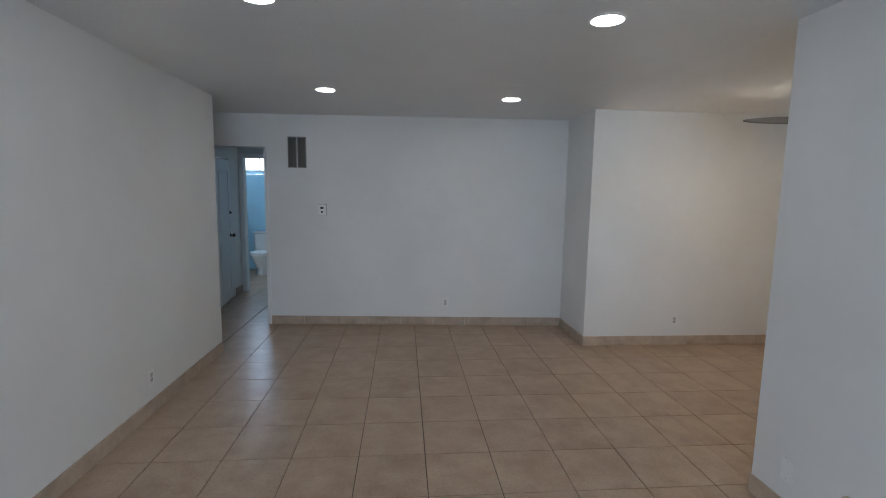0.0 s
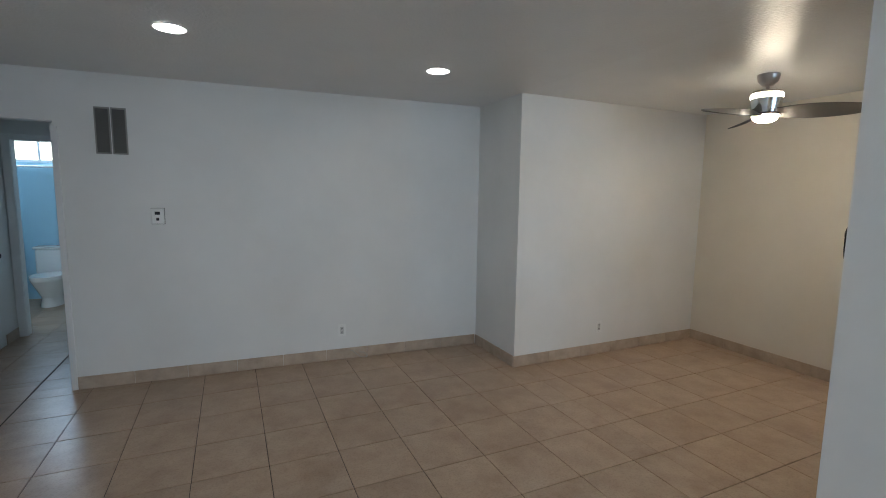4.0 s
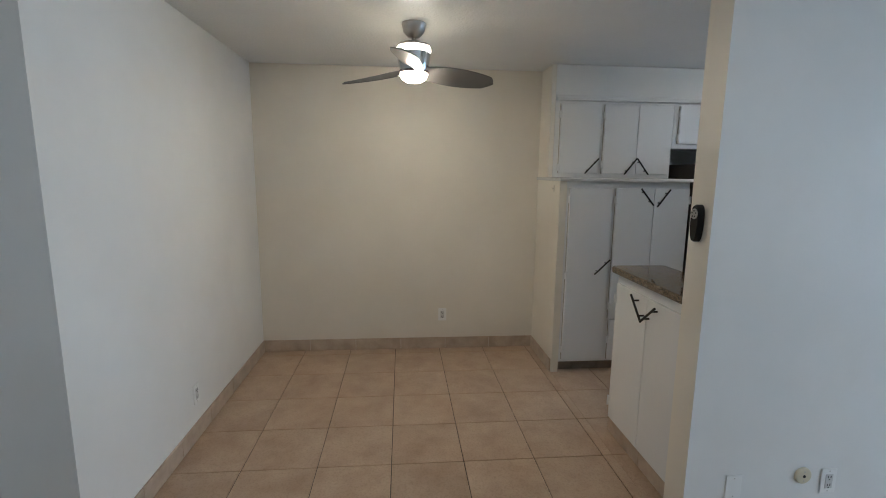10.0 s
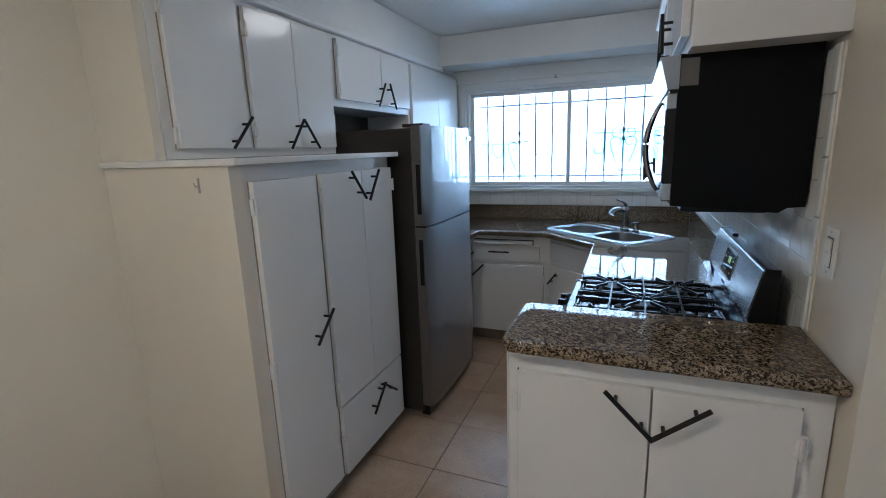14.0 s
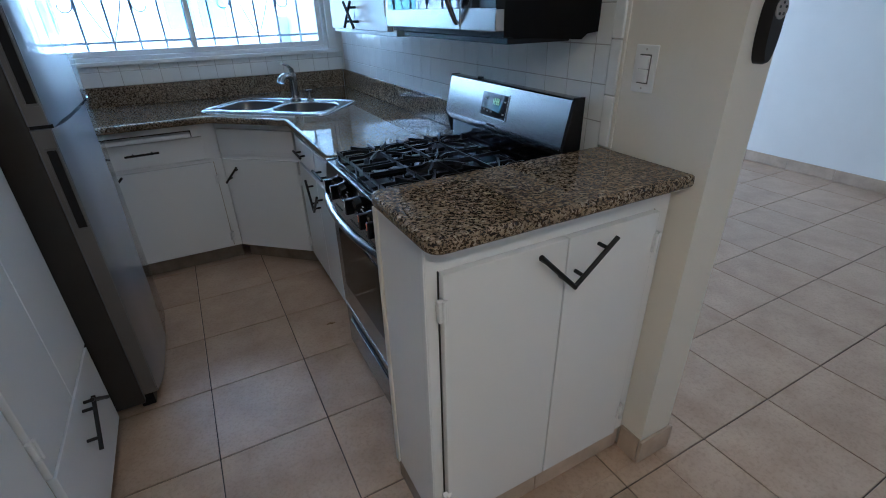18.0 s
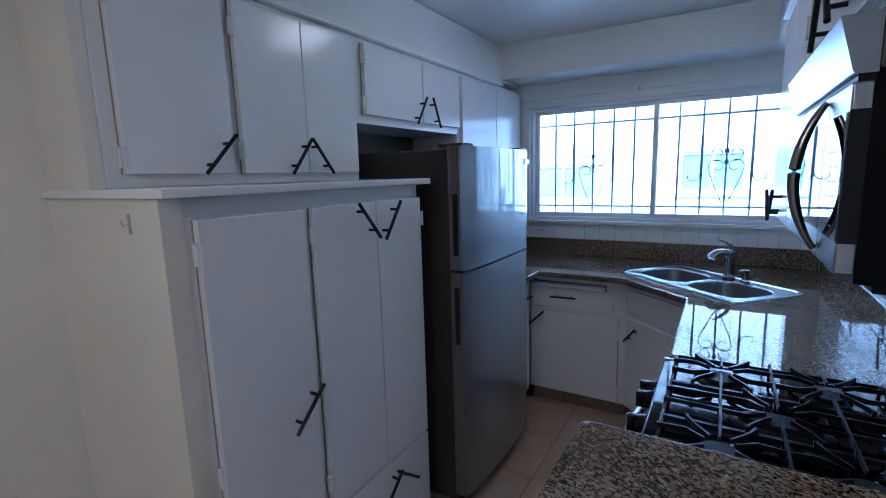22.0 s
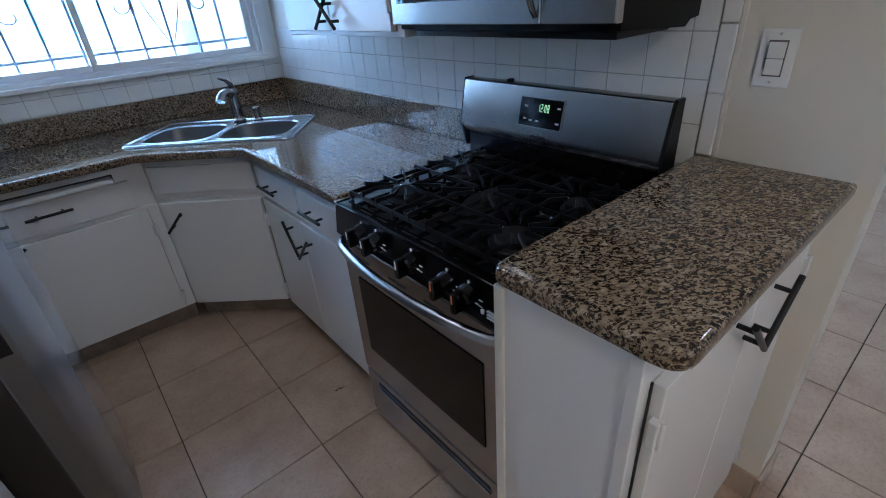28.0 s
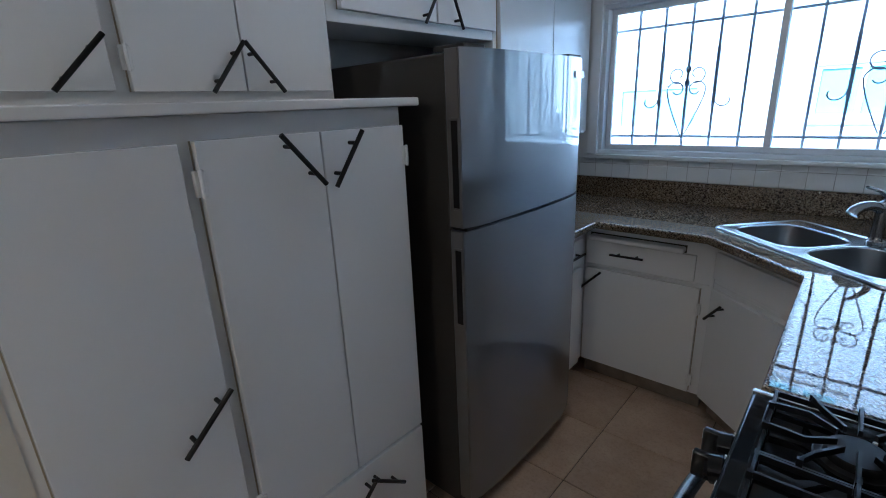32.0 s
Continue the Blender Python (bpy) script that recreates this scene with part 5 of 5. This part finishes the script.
th = thing("thermostat", pose(THERM_X, LIV_N, 1.364), "small white thermostat on the wall", "thermostat")
th.matrix_world = SKEW @ th.matrix_basis
part("case", boxm(-0.045, 0.045, -0.028, -0.0005, -0.062, 0.062, bev=0.006), WPLAST, th)
part("backplate", boxm(-0.0475, 0.0475, -0.006, -0.0004, -0.0645, 0.0645), SLAT, th, "grey backing plate")
part("window", boxm(-0.018, 0.018, -0.0295, -0.027, 0.012, 0.036), DARKSLOT, th)
part("switch", boxm(-0.01, 0.01, -0.032, -0.027, -0.035, -0.012, bev=0.002), DARKSLOT, th)
vg = thing("vent_grille", pose(VENT_X, LIV_N, 2.015), "grey louvred twin return-air grille in the wall", "vent grille")
vg.matrix_world = SKEW @ vg.matrix_basis
for s in (-1, 1):
    cxv = s * 0.054
    bm = bmesh.new()
    for a, b, c, d in ((-0.05, 0.05, -0.175, -0.163), (-0.05, 0.05, 0.163, 0.175), (-0.05, -0.041, -0.163, 0.163), (0.041, 0.05, -0.163, 0.163)):
        box(bm, cxv + a, cxv + b, -0.012, -0.0005, c, d, bev=0.002)
    fr = part("surround", bm, GREYV, vg)
    part("backing", boxm(cxv - 0.041, cxv + 0.041, -0.003, -0.0005, -0.163, 0.163), DARKSLOT, vg)
    for k in range(16):
        zc = -0.153 + k * 0.0204
        bm = bmesh.new()
        vs = [bm.verts.new(p) for p in ((cxv - 0.0405, -0.011, zc - 0.009), (cxv + 0.0405, -0.011, zc - 0.009), (cxv + 0.0405, -0.004, zc + 0.009), (cxv - 0.0405, -0.004, zc + 0.009))]
        f = bm.faces.new(vs)
        ex = bmesh.ops.extrude_face_region(bm, geom=[f])
        for g in ex["geom"]:
            if isinstance(g, bmesh.types.BMVert):
                g.co.z += 0.003
        part("slat", bm, SLAT, fr)
rm = thing("fan_remote", pose(0.07, 0.0, REMOTE_Z, 0, 0, 180), "black wall-mounted ceiling fan remote control", "remote control")
bm = bmesh.new()
prof = []
for k in range(40):
    a = 2 * math.pi * k / 40
    prof.append((0.026 * math.copysign(abs(math.cos(a)) ** 0.8, math.cos(a)) * (1 + 0.12 * math.sin(a)), 0.075 * math.copysign(abs(math.sin(a)) ** 0.8, math.sin(a))))
lo = [bm.verts.new((x, -0.001, z)) for x, z in prof]
mid = [bm.verts.new((x, -0.02, z)) for x, z in prof]
hi = [bm.verts.new((x * 0.85, -0.028, z * 0.94)) for x, z in prof]
bm.faces.new(lo)
bm.faces.new(hi[::-1])
for a, b in ((lo, mid), (mid, hi)):
    for k in range(40):
        bm.faces.new((a[k], a[(k + 1) % 40], b[(k + 1) % 40], b[k]))
part("case", bm, BLACKP, rm)
bm = rod(bmesh.new(), (0, -0.0275, 0.038), (0, -0.0305, 0.038), 0.021, 24)
pad = part("keypad", bm, GREYV, rm, "light grey round keypad")
for k in range(5):
    a = 2 * math.pi * k / 5 + 0.3
    part("button", rod(bmesh.new(), (0.012 * math.cos(a), -0.0305, 0.038 + 0.012 * math.sin(a)), (0.012 * math.cos(a), -0.032, 0.038 + 0.012 * math.sin(a)), 0.003, 10), BLACKP, pad)
ck = thing("coax_cable", pose(CABLE_X, LIV_N - BB_T, 0.02), "short loose cable end by the skirting", "cable")
ck.matrix_world = SKEW @ ck.matrix_basis
pts = [(-0.05, -0.004, 0.062), (-0.03, -0.02, 0.055), (0.0, -0.04, 0.03), (0.04, -0.05, 0.0), (0.085, -0.045, -0.008), (0.1, -0.03, 0.005), (0.08, -0.02, 0.03), (0.03, -0.02, 0.04)]
part("cord", sweep(bmesh.new(), pts, 0.0042, 8), CORD, ck)
part("connector", rod(bmesh.new(), (0.09, -0.045, -0.008), (0.105, -0.03, 0.0), 0.006, 10), NICKEL, ck)
lf = solid("floor_debris", sweep(bmesh.new(), [(-0.02, 0, 0.004), (-0.008, 0.008, 0.01), (0.004, -0.004, 0.006), (0.016, 0.006, 0.012), (0.022, -0.004, 0.004)], [0.003, 0.004, 0.005, 0.004, 0.002], 6), LEAF, "tiny dry crumb lying on the kitchen floor", "debris")
lf.location = (0.853, -1.337, 0.0)

# ---- hall door, bathroom ----
hd = tagged(new("door_1"), "white moulded hall door standing ajar", "door", "", "structure")
hd.matrix_world = pose(HALL_W + 0.01, 4.8, 0, 0, 0, -90 + 7)
part("leaf", boxm(0, 0.76, -0.035, 0.0, 0.012, 1.99, bev=0.003), TRIM, hd)
for za, zb in ((0.15, 0.85), (1.0, 1.85)):
    bm = bmesh.new()
    for a, b, c, d in ((0.13, 0.63, za, za + 0.02), (0.13, 0.63, zb - 0.02, zb), (0.13, 0.15, za + 0.02, zb - 0.02), (0.61, 0.63, za + 0.02, zb - 0.02)):
        box(bm, a, b, 0.0005, 0.008, c, d, bev=0.003)
    part("moulding", bm, TRIM, hd)
kb = part("knob", lathe(bmesh.new(), [(0, 0), (0.03, 0), (0.03, 0.006), (0.012, 0.012), (0.012, 0.03), (0.026, 0.04), (0.028, 0.055), (0.018, 0.066), (0, 0.068)], 20), BRONZE, hd, "dark bronze door knob")
kb.matrix_local = pose(0.09, 0.0, 0.925, -90)
bolt = part("deadbolt", lathe(bmesh.new(), [(0, 0), (0.025, 0), (0.025, 0.01), (0.01, 0.014), (0.01, 0.03), (0, 0.03)], 16), BRONZE, hd)
bolt.matrix_local = pose(0.09, 0.0, 1.25, -90)
for nm, a, b in (("trim_bath_left", -4.39, -4.322), ("trim_bath_right", -3.598, -3.53)):
    structure(nm, boxm(a, b, HALL_N - 0.02, HALL_N - 0.002, 0, 2.12, bev=0.004), TRIM, "white painted door casing", "trim")
structure("trim_bath_top", boxm(-4.32, -3.6, HALL_N - 0.02, HALL_N - 0.002, 2.062, 2.12, bev=0.004), TRIM, "white painted door casing", "trim")
th_edge = structure("trim_hall", boxm(HALL_R - 0.012, HALL_R + 0.03, LIV_N - 0.012, LIV_N - 0.001, 0, 2.03, bev=0.003), TRIM, "white painted opening edge", "trim")
th_edge.matrix_world = SKEW
wc = thing("toilet", pose(-4.55, 6.92, 0), "white ceramic toilet in the bathroom", "toilet")
part("tank", boxm(-0.22, 0.22, 0.1, 0.3, 0.38, 0.74, bev=0.03, seg=3), CERAMIC, wc)
part("tank_lid", boxm(-0.235, 0.235, 0.085, 0.305, 0.74, 0.775, bev=0.012), CERAMIC, wc)
bm = bmesh.new()
rings = []
for z, sx, sy, cy in ((0.0, 0.13, 0.24, -0.08), (0.12, 0.11, 0.2, -0.08), (0.25, 0.15, 0.25, -0.13), (0.36, 0.185, 0.3, -0.17), (0.385, 0.19, 0.3, -0.17)):
    rings.append([bm.verts.new((sx * math.cos(2 * math.pi * k / 28), cy + sy * math.sin(2 * math.pi * k / 28), z)) for k in range(28)])
for a, b in zip(rings, rings[1:]):
    for k in range(28):
        bm.faces.new((a[k], a[(k + 1) % 28], b[(k + 1) % 28], b[k]))
bm.faces.new(rings[0][::-1])
bm.faces.new(rings[-1])
part("bowl", bm, CERAMIC, wc)
bm = bmesh.new()
prism(bm, [(0.195 * math.cos(2 * math.pi * k / 28), -0.17 + 0.305 * math.sin(2 * math.pi * k / 28)) for k in range(28)], 0.386, 0.425)
part("seat", bevel_all(bm, 0.01), CERAMIC, wc)
van = thing("bathroom_vanity", pose(-4.9, 6.2, 0), "white bathroom vanity beside the toilet", "vanity")
part("body", boxm(-0.5, 0.0, -0.3, 0.3, 0.0, 0.78, bev=0.004), CAB, van)
part("top", boxm(-0.52, 0.02, -0.32, 0.32, 0.78, 0.82, bev=0.01), CERAMIC, van)
bwn = tagged(new("window_3"), "small bright bathroom window", "window", "", "structure")
bwn.location = (0, BATH_N, 0)
bm = bmesh.new()
for a, b, c, d in ((-5.1, -4.3, 1.93, 1.97), (-5.1, -4.3, 2.26, 2.3), (-5.1, -5.06, 1.97, 2.26), (-4.34, -4.3, 1.97, 2.26), (-4.72, -4.69, 1.97, 2.26)):
    box(bm, a, b, 0.02, 0.07, c, d, bev=0.002)
part("window_frame", bm, VINYL, bwn)
tub = thing("curtain_rail", pose(0, 7.2, 0), "white bar across the bathtub", "rail")
part("bar", rod(bmesh.new(), (-5.4, 0, 1.87), (HALL_R, 0, 1.87), 0.014, 12), TRIM, tub)

# ---- skirting tiles ----
def skirting(name, axis, c, a0, a1, out):
    """Tile skirting along a wall face; out is the side it stands on."""
    o = tagged(new(name), "beige ceramic skirting tiles along the wall", "skirting", "", "structure")
    L = abs(a1 - a0)
    n = max(1, round(L / 0.4))
    st = L / n
    a = min(a0, a1)
    t0, t1 = (c + 0.0005 * out, c + BB_T * out)
    for k in range(n):
        p, q = a + k * st + 0.0012, a + (k + 1) * st - 0.0012
        bm = boxm(min(t0, t1), max(t0, t1), p, q, 0.001, BB_H, bev=0.003) if axis == "x" else boxm(p, q, min(t0, t1), max(t0, t1), 0.001, BB_H, bev=0.003)
        part("tile", bm, SKIRT, o)
    return o


skirting("baseboard_west", "x", LIV_W, LIV_S, LEFT_END, 1)
skirting("baseboard_north", "y", LIV_N, HALL_R + 0.03, JOG_X - BB_T, -1).matrix_world = SKEW
skirting("baseboard_jog", "x", JOG_X, DIN_N, LIV_N - BB_T, -1)
skirting("baseboard_dining_north", "y", DIN_N, JOG_X - BB_T, DIN_E - BB_T, -1)
skirting("baseboard_dining_east", "x", DIN_E, -0.002, DIN_N, -1)
skirting("baseboard_pantry", "y", -0.002, PAN_X + 0.015, DIN_E - BB_T, 1)
skirting("baseboard_partition", "x", 0, LIV_S, 0.0, -1)
skirting("baseboard_partition_end", "y", 0, -BB_T, WX + BB_T, 1)
skirting("baseboard_partition_kitchen", "x", WX, PF + 0.002, 0.0, 1)
skirting("baseboard_peninsula", "y", PF - 0.014, WX + BB_T + 0.002, PX + 0.006, 1)
skirting("baseboard_hall_east", "x", HALL_R, LIV_N + 0.32, HALL_N, -1)
skirting("baseboard_hall_west", "x", HALL_W, 4.9, HALL_N, 1)

# ---- wall tiles ----
def wall_tiles(name, axis, c, a0, a1, z0, z1, size, keep=lambda a, z: True, label="white glazed square wall tiles"):
    o = tagged(new(name), label, "wall tile", "", "structure")
    back = boxm(c, c + 0.0035, a0, a1, z0, z1) if axis == "x" else boxm(a0, a1, c, c + 0.0035, z0, z1)
    meshes = {}
    na = math.ceil((a1 - a0) / size - 0.02)
    nz = math.ceil((z1 - z0) / size - 0.02)
    cells = []
    for i in range(na):
        for k in range(nz):
            p, q = a0 + i * size, min(a1, a0 + (i + 1) * size)
            r, s = max(z0, z1 - (k + 1) * size), z1 - k * size
            if q - p < 0.015 or s - r < 0.012 or not keep((p + q) / 2, (r + s) / 2):
                continue
            cells.append((p, q, r, s))
    bm = bmesh.new()
    for p, q, r, s in cells:
        w, h = round(q - p - 0.003, 3), round(s - r - 0.003, 3)
        if (w, h) not in meshes:
            b = boxm(0.0036, 0.0075, -w / 2, w / 2, -h / 2, h / 2, bev=0.0014, seg=1) if axis == "x" else boxm(-w / 2, w / 2, 0.0036, 0.0075, -h / 2, h / 2, bev=0.0014, seg=1)
            meshes[w, h] = finish("tile", b, WTILE)
        t = new("tile", meshes[w, h])
        t.parent = o
        t.location = (c, (p + q) / 2, (r + s) / 2) if axis == "x" else ((p + q) / 2, c, (r + s) / 2)
        t.rotation_euler = (0, random.uniform(-0.004, 0.004), random.uniform(-0.006, 0.006)) if axis == "x" else (random.uniform(-0.004, 0.004), 0, random.uniform(-0.006, 0.006))
        if axis == "x":
            box(bm, c + 0.0003, c + 0.0045, p, q, r, s)
        else:
            box(bm, p, q, c + 0.0003, c + 0.0045, r, s)
    part("grout", bm, WGROUT, o, "pale grout behind the tiles")
    return o


WT_E = -0.367                          # tiled field's north edge
wall_tiles("tiles_west", "x", WX, KIT_S + 0.03, WT_E, 0.9, 1.77, 0.108, lambda a, z: (z > CT + BSH or a > STV1) and (z < WLZ + 0.03 or a > STV1 - 0.02) and not (a > STV0 + 0.01 and z < PEN_T))
bullnose = tagged(new("tile_edge"), "white glazed bullnose edge tiles", "wall tile", "", "structure")
for k in range(5):
    zz = PEN_T + 0.002 + k * 0.152
    part("tile", boxm(WX + 0.0005, WX + 0.012, WT_E + 0.002, WT_E + 0.04, zz, min(zz + 0.15, 1.775), bev=0.004), WTILE, bullnose)
structure("trim_tile_edge", boxm(WX + 0.0005, WX + 0.007, WT_E + 0.041, WT_E + 0.052, PEN_T + 0.001, 1.775, bev=0.002), CREAM, "cream painted caulk line beside the tiles", "trim")
wall_tiles("tiles_south", "y", KIT_S, WX + 0.012, KIT_E - 0.3, CT + BSH + 0.001, WIN[2] - 0.056, 0.108)
wall_tiles("tiles_south_top", "y", KIT_S, WX + 0.012, KIT_E - 0.3, WIN[2] - 0.0555, WIN[2] - 0.023, 0.108)

# ---- floor tiles ----
areas = [(LIV_W - 0.1, 0.06, LIV_S - 0.05, LIV_N + 0.26), (0.06, DIN_E + 0.06, 0.0, DIN_N + 0.06), (WX - 0.065, KIT_E, KIT_S - 0.05, 0.0), (-6.0, LIV_W - 0.1, LEFT_END - 0.06, LIV_N + 0.4), (LIV_W - 0.1, HALL_R + 0.05, LIV_N + 0.26, BATH_N + 0.05), (-5.4, LIV_W - 0.1, LIV_N + 0.4, BATH_N + 0.05)]
kinds = {}
for ax0, ax1, ay0, ay1 in areas:
    for i in range(math.floor((ax0 - GX) / TILE), math.ceil((ax1 - GX) / TILE)):
        for k in range(math.floor((ay0 - GY) / TILE), math.ceil((ay1 - GY) / TILE)):
            p, q = max(ax0, GX + i * TILE), min(ax1, GX + (i + 1) * TILE)
            r, s = max(ay0, GY + k * TILE), min(ay1, GY + (k + 1) * TILE)
            if q - p < 0.02 or s - r < 0.02:
                continue
            g0 = 0.0022 if p > ax0 else 0
            g1 = 0.0022 if q < ax1 else 0
            h0 = 0.0022 if r > ay0 else 0
            h1 = 0.0022 if s < ay1 else 0
            p, q, r, s = p + g0, q - g1, r + h0, s - h1
            key = (round(q - p, 3), round(s - r, 3))
            if key not in kinds:
                kinds[key] = finish("tile", boxm(-key[0] / 2, key[0] / 2, -key[1] / 2, key[1] / 2, -0.0078, 0.0, bev=0.0025, seg=1), FLOOR)
            t = new("tile", kinds[key])
            t.parent = floor
            t.location = ((p + q) / 2, (r + s) / 2, random.uniform(-0.0006, 0.0))
